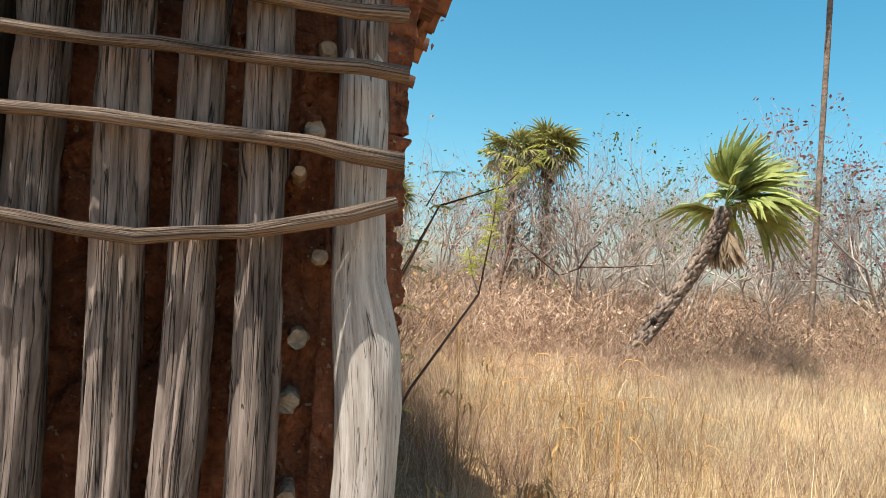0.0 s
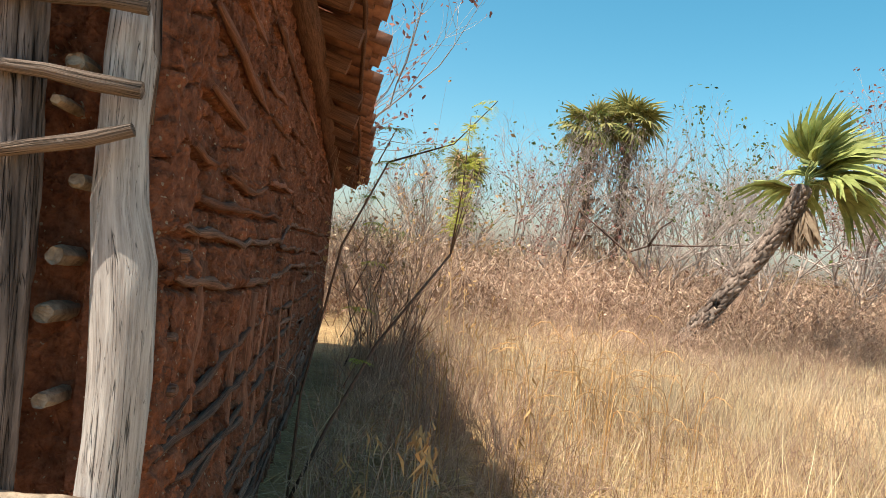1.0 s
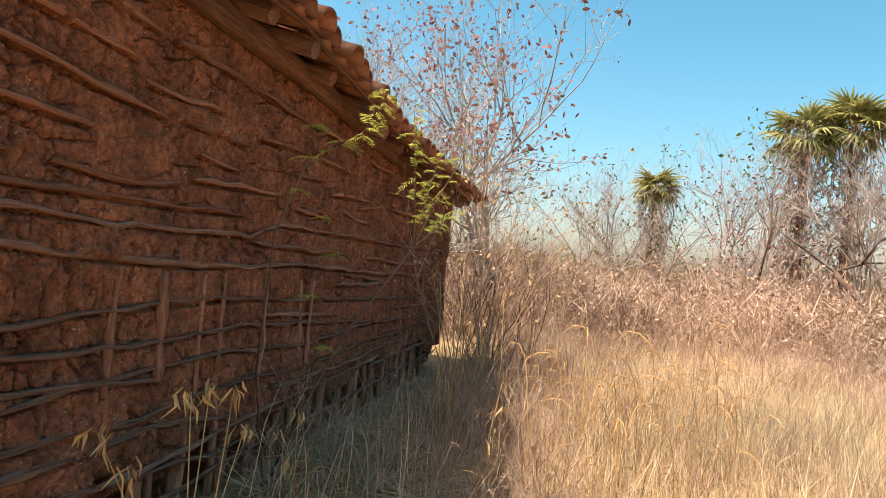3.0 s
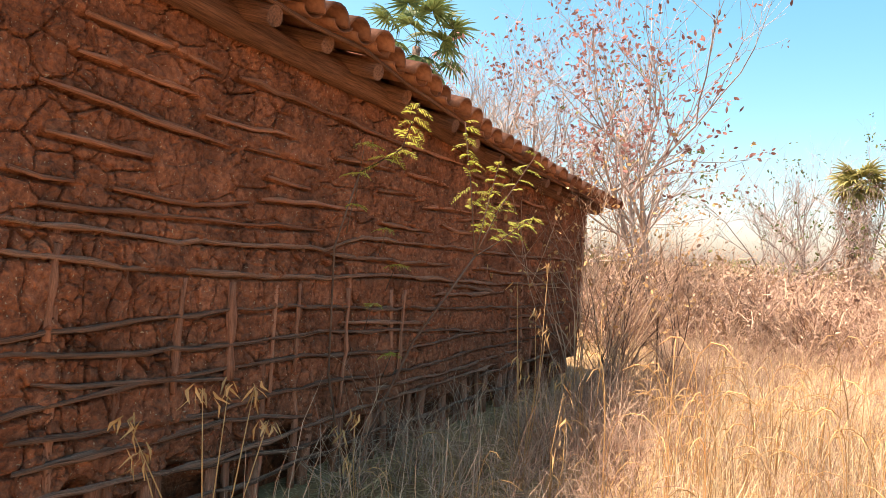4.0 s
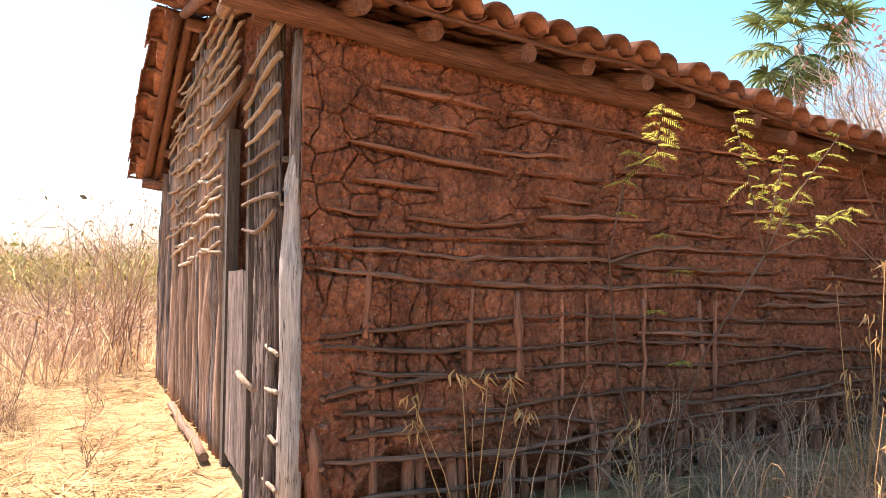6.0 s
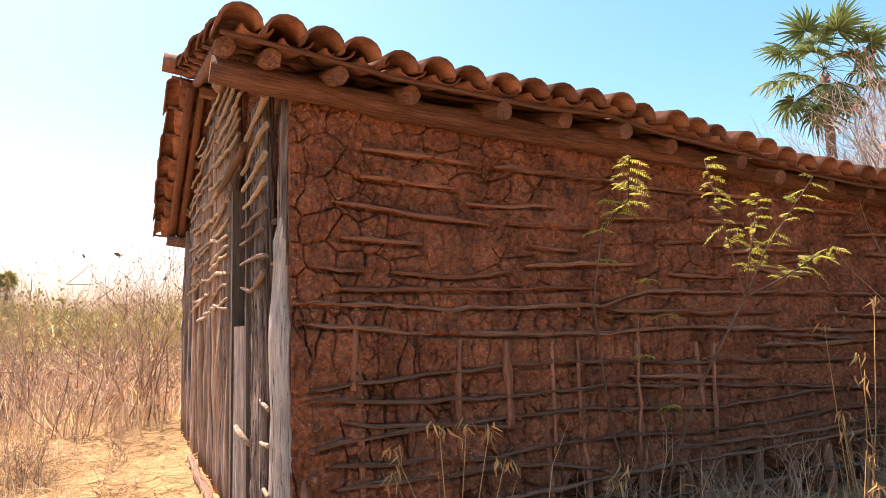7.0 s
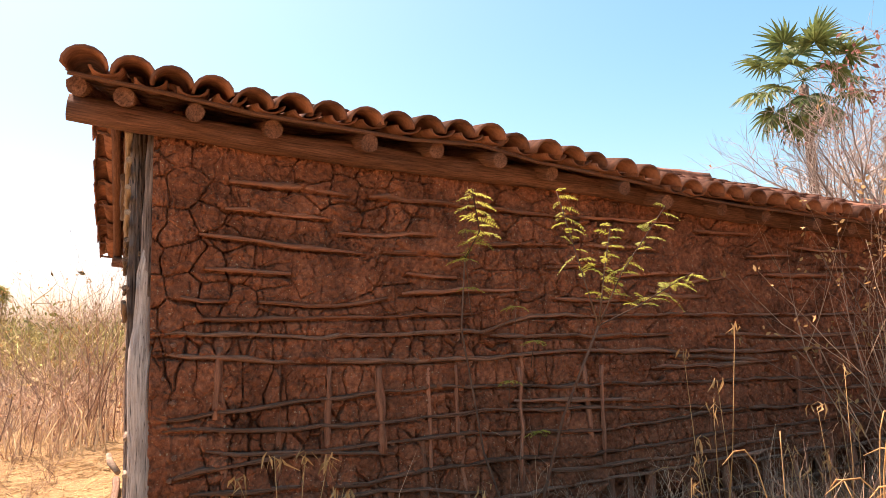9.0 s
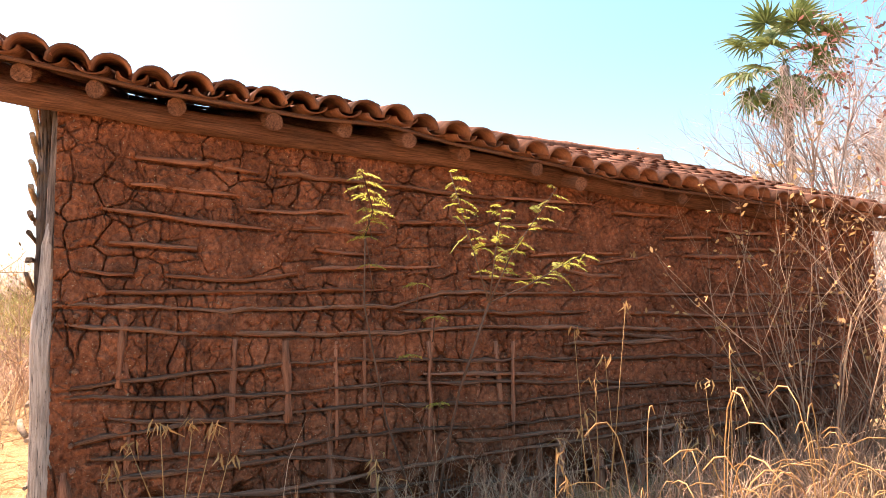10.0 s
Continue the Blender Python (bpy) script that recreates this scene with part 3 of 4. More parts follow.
def wood_post(points, r, seed, bark=0.5):
    """An old round post through (x, y, z) points: fluted, split along its grain, with flakes of bark left on it."""
    rows, sides = 84, 44
    keys = np.array(points)
    zs = np.linspace(keys[0, 2], keys[-1, 2], rows)
    xs, ys = np.interp(zs, keys[:, 2], keys[:, 0]), np.interp(zs, keys[:, 2], keys[:, 1])
    soft = np.ones(9) / 9
    xs, ys = np.convolve(np.pad(xs, 4, "edge"), soft, "valid"), np.convolve(np.pad(ys, 4, "edge"), soft, "valid")
    ang = np.linspace(0, 2 * np.pi, sides, endpoint=False)
    A, Z = np.meshgrid(ang, zs)
    around = 4.0 + 3.0 * np.cos(A), 4.0 + 3.0 * np.sin(A)
    n1 = lattice((around[0] * 1.1 + Z * 0.5, around[1] * 1.1 + Z * 0.9), 1.0, seed)
    n2 = lattice((around[0] * 3.4 + Z * 1.1, around[1] * 3.4 + Z * 0.7), 1.0, seed + 1)
    n3 = lattice((around[0] * 1.4 + Z * 5.0, around[1] * 1.4 + Z * 3.0), 1.0, seed + 2)
    R = r * (1.0 + 0.50 * n1 + 0.20 * n2)
    R = R + np.clip((n3 - 0.5 + bark) * 14, 0, 1) * 0.0075
    gen = np.random.default_rng(seed)
    for _ in range(9):
        a0, z0, half = gen.random() * 6.28, keys[0, 2] + gen.random() * (keys[-1, 2] - keys[0, 2]), 0.12 + 0.4 * gen.random()
        away = np.abs((A - a0 - 0.10 * np.sin(Z * 5 + a0) + np.pi) % (2 * np.pi) - np.pi)
        R = R - 0.011 * np.clip(1 - away / 0.13, 0, 1) * np.clip(1.2 - np.abs(Z - z0) / half, 0, 1)
    g = Geo()
    for i in range(rows):
        for k in range(sides):
            g.v.append(Vector((xs[i] - math.sin(ang[k]) * R[i, k], ys[i] + math.cos(ang[k]) * R[i, k], zs[i])))
    off = gen.random() * 9
    for i in range(rows - 1):
        for k in range(sides):
            k2 = (k + 1) % sides
            u0, u1, w0, w1 = k / sides, (k + 1) / sides, off + zs[i], off + zs[i + 1]
            g.face((i * sides + k, i * sides + k2, (i + 1) * sides + k2, (i + 1) * sides + k), [(u0, w0), (u1, w0), (u1, w1), (u0, w1)])
    g.face([(rows - 1) * sides + k for k in range(sides)])
    return g


for k, (r, line) in enumerate(((0.031, ((-0.205, 0.0), (-0.211, 1.0), (-0.220, 1.29), (-0.238, 1.62), (-0.262, 2.32))),
                               (0.033, ((-0.345, 0.0), (-0.326, 0.85), (-0.322, 1.05), (-0.319, 1.28), (-0.328, 1.60), (-0.335, 2.32))),
                               (0.031, ((-0.395, 0.0), (-0.408, 1.0), (-0.421, 1.28), (-0.437, 1.60), (-0.452, 2.32))),
                               (0.030, ((-0.525, 0.0), (-0.528, 1.0), (-0.540, 1.28), (-0.550, 2.32))))):
    part("post", wood_post([(x, 0.004 + 0.004 * math.sin(5 * x + 3 * z), z - 0.06 * (z == 0)) for x, z in line], r, 60 + 5 * k, (0.42, 0.30, 0.36, 0.5)[k]), GREY_WOOD, front_wall)


def front_post(x, r, z1, material=GREY_WOOD, name="post", lean=0.0):
    n = 11
    line = wander((x + lean, front_y(x) - 0.005, -0.08), (x, front_y(x) - 0.002, z1), n, 0.004)
    part(name, Geo().tube(line, [r * (1.12 - 0.02 * i + 0.05 * rng.normal()) for i in range(n + 1)], 12, 0.13), material, front_wall)


x = DOOR_L - 0.15
while x > -WIDE + 0.1:
    r = 0.024 + 0.020 * rng.random()
    front_post(x, r, gable(x) - 0.05 - 0.5 * rng.random() * (x < -1.6), GREY_WOOD if rng.random() < 0.2 else BARK_POST, lean=0.03 * rng.normal())
    x -= 2 * r + 0.012 + 0.02 * rng.random()


def front_stick(x0, z0, x1, z1, r, sag=0.0, y=-0.055, rough=0.007):
    n = max(4, int(abs(x1 - x0) / 0.07))
    line = wander((x0, front_y(x0) + y, z0), (x1, front_y(x1) + y, z1), n, rough)
    line = [Vector((p.x, front_y(p.x) + y + rng.normal() * 0.002, p.z - sag * math.sin(math.pi * i / n))) for i, p in enumerate(line)]
    part("cross_stick", Geo().tube(line, [r * (0.8 + 0.3 * i / n + 0.07 * rng.normal()) for i in range(n + 1)], 9, 0.14), FRONT_STICK if x1 < -0.1 or z0 > 1.75 else OLD_STICK, front_wall)


for z0, z1, sag, r in ((1.37, 1.425, 0.045, 0.0115), (1.495, 1.49, -0.012, 0.0125), (1.605, 1.625, 0.008, 0.0115), (1.70, 1.72, 0.01, 0.012), (1.80, 1.85, 0.015, 0.012), (1.90, 1.97, 0.01, 0.013), (1.99, 2.10, -0.02, 0.013), (2.13, 2.24, 0.0, 0.015)):
    front_stick(-0.68 + 0.05 * rng.random(), z0, -0.015 - 0.02 * rng.random(), z1, r, sag, -0.088, 0.005)
for k in range(19):
    # lathes beside the door and over it, rising with the gable
    z = 1.22 + k * 0.088
    right = -1.40 if z < DOOR_H else -0.75 - 0.35 * rng.random()
    left = max(-4.15, -3.2 - rng.random())
    if z > 2.2:
        half = max(0.25, (gable(RIDGE_X) - z) / 0.295)
        right, left = min(right, RIDGE_X + half * 0.95), max(left, RIDGE_X - half * 0.95)
    mid = left + (right - left) * (0.35 + 0.3 * rng.random())
    front_stick(right, z + 0.06 * rng.random(), mid + 0.1, z + 0.05 * rng.normal(), 0.011 + 0.004 * rng.random(), 0.02 * rng.normal())
    front_stick(mid - 0.05, z + 0.04 * rng.normal(), left, z - 0.03, 0.010 + 0.004 * rng.random(), 0.02 * rng.normal())
for x, z, r in ((-0.15, 1.20, 0.016), (-0.16, 1.10, 0.017), (-0.128, 1.33, 0.013), (-0.15, 1.53, 0.016), (-0.14, 1.66, 0.015), (-0.17, 1.46, 0.011), (-0.15, 0.95, 0.014), (-0.145, 0.72, 0.015), (-0.15, 0.50, 0.014), (-0.15, 0.30, 0.015)):
    # sawn ends of the side wall's lathes between the front posts
    g = Geo().tube([(x, 0.12, z), (x - 0.004, 0.05, z + 0.004), (x - 0.006, 0.022, z + 0.005), (x - 0.006, 0.012 + 0.02 * rng.random(), z + 0.006)], [r, r * 1.05, r * 0.98, r * 0.75], 14, 0.16)
    part("lathe_end", g, CUT_WOOD, front_wall, smooth=False)
for y, z, r in ((0.17, 1.215, 0.017), (0.13, 1.06, 0.014), (0.17, 0.95, 0.021), (0.18, 0.70, 0.017), (0.16, 0.60, 0.016), (0.17, 0.48, 0.017), (0.16, 0.30, 0.016)):
    # sawn ends of the front wall's sticks, poking out of the daub by the corner
    g = Geo().tube([(-0.05, y, z), (0.0, y + 0.003, z), (0.022, y + 0.004, z + 0.003), (0.030, y + 0.004, z + 0.003)], [r * 0.75, r * 0.8, r * 0.75, r * 0.55], 9, 0.2)
    part("stick_end", g, GREY_LATHE, side_wall, smooth=False)
for z in (0.22, 0.42, 0.64, 0.80):
    g = Geo().tube(wander((-0.02, -0.025, z), (-0.24 - 0.05 * rng.random(), -0.02, z + 0.02 * rng.normal()), 4, 0.02), [0.009, 0.011, 0.010, 0.011, 0.008], 7, 0.15)
    part("rung", g, CUT_WOOD, front_wall)
part("broken_peg", Geo().tube([(-0.33, -0.06, 0.60), (-0.40, -0.10, 0.64), (-0.47, -0.11, 0.67)], [0.014, 0.016, 0.012], 8, 0.2), CUT_WOOD, front_wall)
part("sill_log", Geo().tube(wander((-1.42, -0.13, 0.03), (-3.1, -0.17, 0.04), 9, 0.004), [0.030] * 10, 9, 0.1), BARK_POST, house, "rough log along the foot of the wall")

# ---- door ----
part("door_jamb", Geo().box(DOOR_L - 0.07, DOOR_L + 0.02, -0.04, 0.03, -0.02, DOOR_H, 2, 0.006), DARK_WOOD, house, smooth=False)
part("door_jamb", Geo().box(DOOR_R - 0.03, DOOR_R + 0.03, -0.045, 0.07, -0.02, DOOR_H, 2, 0.006), DARK_WOOD, house, smooth=False)
part("lintel", Geo().tube(wander((DOOR_R + 0.12, -0.075, DOOR_H + 0.10), (DOOR_L - 0.12, -0.11, DOOR_H + 0.02), 6, 0.006), [0.020, 0.024, 0.023, 0.025, 0.024, 0.022, 0.018], 9, 0.1), STICK_WOOD, house)
half_door = part("half_door", Geo().box(DOOR_L + 0.06, DOOR_R - 0.05, 0.012, 0.035, 0.25, 0.32, 0), DARK_WOOD, house, "weathered grey plank half-door, closed", smooth=False)
for k in range(5):
    w = (DOOR_R - DOOR_L - 0.10) / 5
    x0 = DOOR_L + 0.05 + k * w
    part("plank", Geo().box(x0 + 0.004, x0 + w - 0.004, -0.03, 0.010, 0.06 + 0.02 * rng.random(), 1.15 + 0.015 * rng.random(), 2, 0.004), GREY_WOOD, half_door, smooth=False)

# ---- roof timbers ----
part("wall_plate", Geo().tube([(0.03, y, along(PLATE_LINE, y) + 0.008 * math.sin(3 * y)) for y in np.linspace(-0.29, LONG + 0.25, 26)],
                              [0.060 + 0.007 * math.sin(9 * y) for y in range(26)], 14, 0.11), BEAM_WOOD, house, "rough-hewn log wall plate")
part("wall_plate", Geo().tube([(-WIDE + 0.05, y, roof_z(-WIDE + 0.05, y) - 0.18) for y in np.linspace(-0.34, LONG + 0.25, 12)], [0.06] * 12, 9, 0.06), BEAM_WOOD, house)
part("ridge_pole", Geo().tube([(RIDGE_X, y, roof_z(RIDGE_X, y) - 0.12) for y in np.linspace(-0.05 + roof_skew(RIDGE_X), LONG + 0.1, 12)], [0.055] * 12, 9, 0.06), BEAM_WOOD, house)
for frac in (0.36, 0.68):
    for sgn in (1, -1):
        xx = RIDGE_X + ((EAVE_X - RIDGE_X) if sgn > 0 else (FAR_EAVE_X - RIDGE_X)) * frac
        part("purlin", Geo().tube([(xx, y, roof_z(xx, y) - 0.15) for y in np.linspace(0.0 + roof_skew(xx), LONG + 0.1, 12)], [0.042] * 12, 8, 0.08), BEAM_WOOD, house)
RAFTERS = [-0.13, -0.02, 0.24, 0.61, 1.07, 1.46, 1.83, 2.20, 2.68, 3.02, 3.46, 3.88, 4.3, 4.75, 5.2, 5.6, 6.0]
for k, y in enumerate(RAFTERS):
    for sgn in (1, -1):
        r = 0.040 + 0.006 * rng.random()
        out = 0.20 + 0.07 * rng.random() if sgn > 0 else FAR_EAVE_X + 0.1
        yy = y + rng.normal() * 0.02 + (roof_skew(out + (RIDGE_X - out) * 0.5) if y < 0 else 0.0)
        pts = [(x, yy + 0.03 * t, roof_z(x, yy) - 0.035 - r) for t, x in ((0, out), (1, out + (RIDGE_X - out) * 0.5), (2, RIDGE_X + 0.03 * sgn))]
        part("rafter", Geo().tube(pts, [r, r * 0.95, r * 0.85], 10, 0.08), BEAM_WOOD, house)
for s, wide in ((0.035, 0.012), (0.34, 0.014), (0.72, 0.014), (1.1, 0.014), (1.48, 0.014), (1.86, 0.014), (2.24, 0.014), (2.6, 0.014)):
    for sgn in (1, -1):
        x = EAVE_X - s if sgn > 0 else FAR_EAVE_X + s
        pts = [(x + 0.006 * rng.normal(), y, roof_z(x, y) - 0.022 + 0.004 * rng.normal()) for y in np.linspace(-0.27 + roof_skew(x), LONG + 0.1, 18)]
        part("batten", Geo().tube(pts, [wide * (1 + 0.1 * rng.normal()) for _ in pts], 6, 0.1), BEAM_WOOD, house)


part("tie_log", Geo().tube(wander((-0.02, -0.235, 2.345), (-0.55, -0.20, 2.43), 7, 0.003), [0.032, 0.034, 0.036, 0.034, 0.036, 0.034, 0.033, 0.03], 9, 0.14), BARK_POST, house, "short pale log under the gable eave")


# ---- roof tiles ----
def tile_geo(r0, r1, length, thick=0.014, arch=0.9):
    """A half-round tile on its back along +x, its low end at the origin."""
    g, n = Geo(), 9
    for x, r in ((0, r0), (length, r1)):
        for rr in (r, r - thick):
            for k in range(n):
                a = math.pi * k / (n - 1)
                g.v.append(Vector((x, math.cos(a) * rr, math.sin(a) * rr * arch)))
    o = lambda e, s, k: e * 2 * n + s * n + k
    for k in range(n - 1):
        g.face((o(0, 0, k), o(0, 0, k + 1), o(1, 0, k + 1), o(1, 0, k)))
        g.face((o(0, 1, k + 1), o(0, 1, k), o(1, 1, k), o(1, 1, k + 1)))
        g.face((o(0, 0, k + 1), o(0, 0, k), o(0, 1, k), o(0, 1, k + 1)))
        g.face((o(1, 0, k), o(1, 0, k + 1), o(1, 1, k + 1), o(1, 1, k)))
    for k in (0, n - 1):
        q = (o(0, 0, k), o(1, 0, k), o(1, 1, k), o(0, 1, k))
        g.face(q if k == 0 else tuple(reversed(q)))
    return g


COVER, PAN = tile_geo(0.092, 0.076, 0.46), tile_geo(0.070, 0.082, 0.46, 0.012, 0.6)
STEP_Y, STEP_S = 0.175, 0.385
roof = part("roof", Geo().tube([(RIDGE_X, y, roof_z(RIDGE_X, y) + 0.055) for y in np.linspace(-0.34 + roof_skew(RIDGE_X), LONG + 0.1, 30)], [0.075 + 0.008 * (k % 2) for k in range(30)], 10, 0.06), TILE, house, "red-brown clay barrel tile roof")
cover_mesh, pan_mesh = COVER.mesh("cover_tile", TILE), PAN.mesh("pan_tile", TILE)
rest = []
for side, eave, rows in ((1, EAVE_X, 8), (-1, FAR_EAVE_X, 7)):
    for row in range(rows):
        for col in range(38):
            for kind in (0, 1):
                y = -0.21 + STEP_Y * (col + 0.5 * kind) + rng.normal() * 0.007
                slope = math.atan(float(along(SLOPES, y)) if side > 0 else FAR_PITCH)
                s = row * STEP_S + rng.normal() * 0.020 - (0.05 if kind == 0 else -0.02)
                x = eave - side * s * math.cos(slope)
                z = roof_z(x, y) + (0.020 if kind == 0 else 0.038) + 0.004 * rng.normal()
                m = pose(x, y + roof_skew(x), z) @ Matrix.Rotation((math.pi if side > 0 else 0.0) + rng.normal() * 0.025, 4, "Z") @ Matrix.Rotation(-slope + 0.035 + rng.normal() * 0.012, 4, "Y")
                if kind:
                    m = m @ Matrix.Rotation(math.pi, 4, "X")
                if side > 0 and row < 4 and col < 37:
                    ob = new("tile", pan_mesh if kind else cover_mesh)
                    ob.parent, ob.matrix_basis = roof, m
                else:
                    rest.append((kind, m))
forms = [COVER.arrays(), PAN.arrays()]
vs, cs, ns, base = [], [], [], 0
for kind, m in rest:
    v, c, n = forms[kind]
    a = np.array(m)
    vs.append(v @ a[:3, :3].T + a[:3, 3]), cs.append(c + base), ns.append(n)
    base += len(v)
tagged(part("tiles", mesh_of("tiles", np.concatenate(vs), np.concatenate(cs), np.concatenate(ns), TILE_REST), None, roof), kind="stuff")


# ---- plants ----
def grow(gs, p, d, length, r, depth, tips, spread=0.6, up=0.05, sides=4, kids=3, bend=0.12):
    """One branch and its branches; tips gathers the ends."""
    n = 4 if depth > 1 else 3
    pts, rad, d = [Vector(p)], [r], Vector(d).normalized()
    for i in range(n):
        d = (d + Vector((rng.normal() * bend, rng.normal() * bend, rng.normal() * bend + up))).normalized()
        pts.append(pts[-1] + d * (length / n))
        rad.append(r * (1 - 0.42 * (i + 1) / n))
    gs[depth < 2].tube(pts, rad, sides if depth > 1 else 3, cap=False)
    tips.append((pts[-1], d, depth))
    if depth == 0:
        return
    for k in range(kids):
        i = 1 + int(rng.random() * n) if k else n
        q = (d + Vector((rng.normal(), rng.normal(), rng.normal() * 0.7 + 0.15)) * spread).normalized()
        grow(gs, pts[i], q, length * (0.55 + 0.25 * rng.random()), rad[i] * 0.78, depth - 1, tips, spread, up, sides, kids, bend)


def leaf_quads(g, at, count, size, spread):
    for _ in range(count):
        p = Vector(at) + Vector(rng.normal(size=3)) * spread
        a = Vector(rng.normal(size=3)).normalized()
        b = a.cross(Vector(rng.normal(size=3))).normalized()
        s = size * (0.6 + 0.8 * rng.random())
        g.ribbon([p, p + a * s * 0.5, p + a * s], [s * 0.10, s * 0.28, s * 0.03], b)


def bare_tree(at, height, leaves, label, lean=(0, 0), kids=3, depth=4, leaf_mat=None, r=0.055, wood=None, name="bare_tree"):
    t = thing(name, label, "tree", at, "leafless trees round the clearing")
    g, fine, tips = Geo(), Geo(), []
    stems = 2 if leaves else 3
    for _ in range(stems):
        d = Vector((lean[0] + rng.normal() * 0.2, lean[1] + rng.normal() * 0.2, 1))
        grow((g, fine), (0, 0, -0.1), d, height * 0.42, r, depth, tips, 0.62, 0.06, 5, kids)
    part("trunk", g, wood or PALE_TWIG, t)
    part("twig_crown", fine, wood or PALE_TWIG, t)
    if leaves:
        q = Geo()
        for p, d, k in tips:
            if k == 0 and rng.random() < leaves:
                leaf_quads(q, p, 3, 0.085, 0.06)
        part("crown", q, leaf_mat or RED_LEAF, t)
    return t


red_tree = bare_tree((-0.1, 10.9, 0), 6.3, 0.9, "tall thin tree with a few withered reddish leaves", kids=4, depth=4, r=0.06)
bare_a = bare_tree((-2.6, 9.8, 0), 5.8, 0, "leafless pale grey tree behind the house", kids=4, depth=4, r=0.05)
bare_b = bare_tree((7.5, 13.5, 0), 5.2, 0.25, "leafless twiggy tree in the dry brush", kids=4, depth=4, r=0.045, leaf_mat=GREEN_LEAF)
bare_c = bare_tree((11.5, 12.5, 0), 5.6, 0.5, "thin tree with sparse withered leaves", kids=4, depth=4, r=0.05)
for src, x, y, turn, s in ((bare_a, -12.6, 24.5, 150, 1.7), (red_tree, -4.0, 14.5, 80, 1.05), (bare_b, 5.8, 15.5, 70, 1.0), (bare_b, 9.6, 16.0, 200, 1.15), (bare_b, 3.2, 17.0, 300, 0.9),
                          (bare_c, 13.8, 11.0, 120, 1.1), (bare_c, 14.5, 16.0, 10, 1.2), (bare_a, 12.5, 18.0, 260, 1.0), (bare_b, 8.3, 11.3, 130, 0.8), (red_tree, 16.5, 13.5, 200, 0.9), (bare_a, -5.4, 14.0, 220, 1.1),
                          (bare_b, 1.6, 14.0, 20, 0.7), (bare_c, 18.5, 11.0, 60, 1.0), (bare_b, -1.8, 16.0, 95, 1.2), (bare_a, 6.6, 12.2, 33, 0.75), (bare_b, 10.2, 13.2, 310, 0.95), (bare_a, 9.0, 14.6, 88, 0.85), (bare_c, 4.6, 13.5, 250, 0.7),
                          (bare_a, 15.8, 14.6, 190, 1.0), (bare_b, 12.6, 14.2, 140, 1.05), (bare_a, 2.2, 15.8, 10, 0.75), (bare_b, 17.2, 16.8, 75, 1.2), (bare_a, -3.2, 12.4, 300, 1.0), (bare_b, 11.2, 20.5, 15, 1.2), (bare_a, 5.2, 19.0, 115, 0.95)):
    copy_thing(src, pose(x, y, 0, 0, 0, turn) @ Matrix.Scale(s, 4))


def fan_leaf(length, blade, n=22, droop=0.25, spread=2.3):
    """A fan palm leaf: a stalk along +x and blades round its end."""
    g = Geo()
    hub = Vector((length, 0, -droop * 0.3 * length))
    g.tube([(0, 0, 0), (length * 0.5, 0, 0.03), hub], [0.014, 0.010, 0.008], 4, cap=False)
    for k in range(n):
        a = -spread + 2 * spread * k / (n - 1) + rng.normal() * 0.02
        L = blade * (0.72 + 0.28 * math.cos(a * 0.5)) * (0.92 + 0.16 * rng.random())
        d = Vector((math.cos(a), math.sin(a), -0.02))
        pts = [hub + d * (L * t) + Vector((0, 0, -droop * blade * (t ** 2.4) * (0.8 + 0.5 * rng.random()) + 0.05 * blade * math.sin(t * 3))) for t in (0.02, 0.35, 0.65, 1.0)]
        side = Vector((-math.sin(a), math.cos(a), 0.5 if k % 2 else -0.5))
        g.ribbon(pts, [0.012, 0.068 * L, 0.046 * L, 0.004], side)
    return g


def crown(palm, at, count, stalk, blade, upright=0.5, dry=4, seed_turn=0.0, wind=0.0, green=None, spread=2.3, low=1.55):
    for k in range(count):
        turn = seed_turn + k * 2.399 if not wind else wind + rng.normal() * 0.75
        pitch = -1.15 + low * (k / max(1, count - 1)) + (0.5 - upright) * 0.8
        ob = part("leaf", fan_leaf(stalk, blade, 22, 0.18 + 0.35 * k / count, spread), green or PALM_LEAF, palm)
        ob.matrix_basis = Matrix.Translation(at) @ Matrix.Rotation(turn, 4, "Z") @ Matrix.Rotation(pitch, 4, "Y") @ Matrix.Rotation(rng.normal() * 0.25, 4, "X")
    for k in range(dry):
        ob = part("dead_leaf", fan_leaf(stalk * 0.7, blade * 0.75, 9, 0.1, 0.5), PALM_DRY, palm)
        ob.matrix_basis = Matrix.Translation(Vector(at) - Vector((0, 0, 0.08))) @ Matrix.Rotation(k * 1.9, 4, "Z") @ Matrix.Rotation(1.25 + 0.2 * rng.random(), 4, "Y")


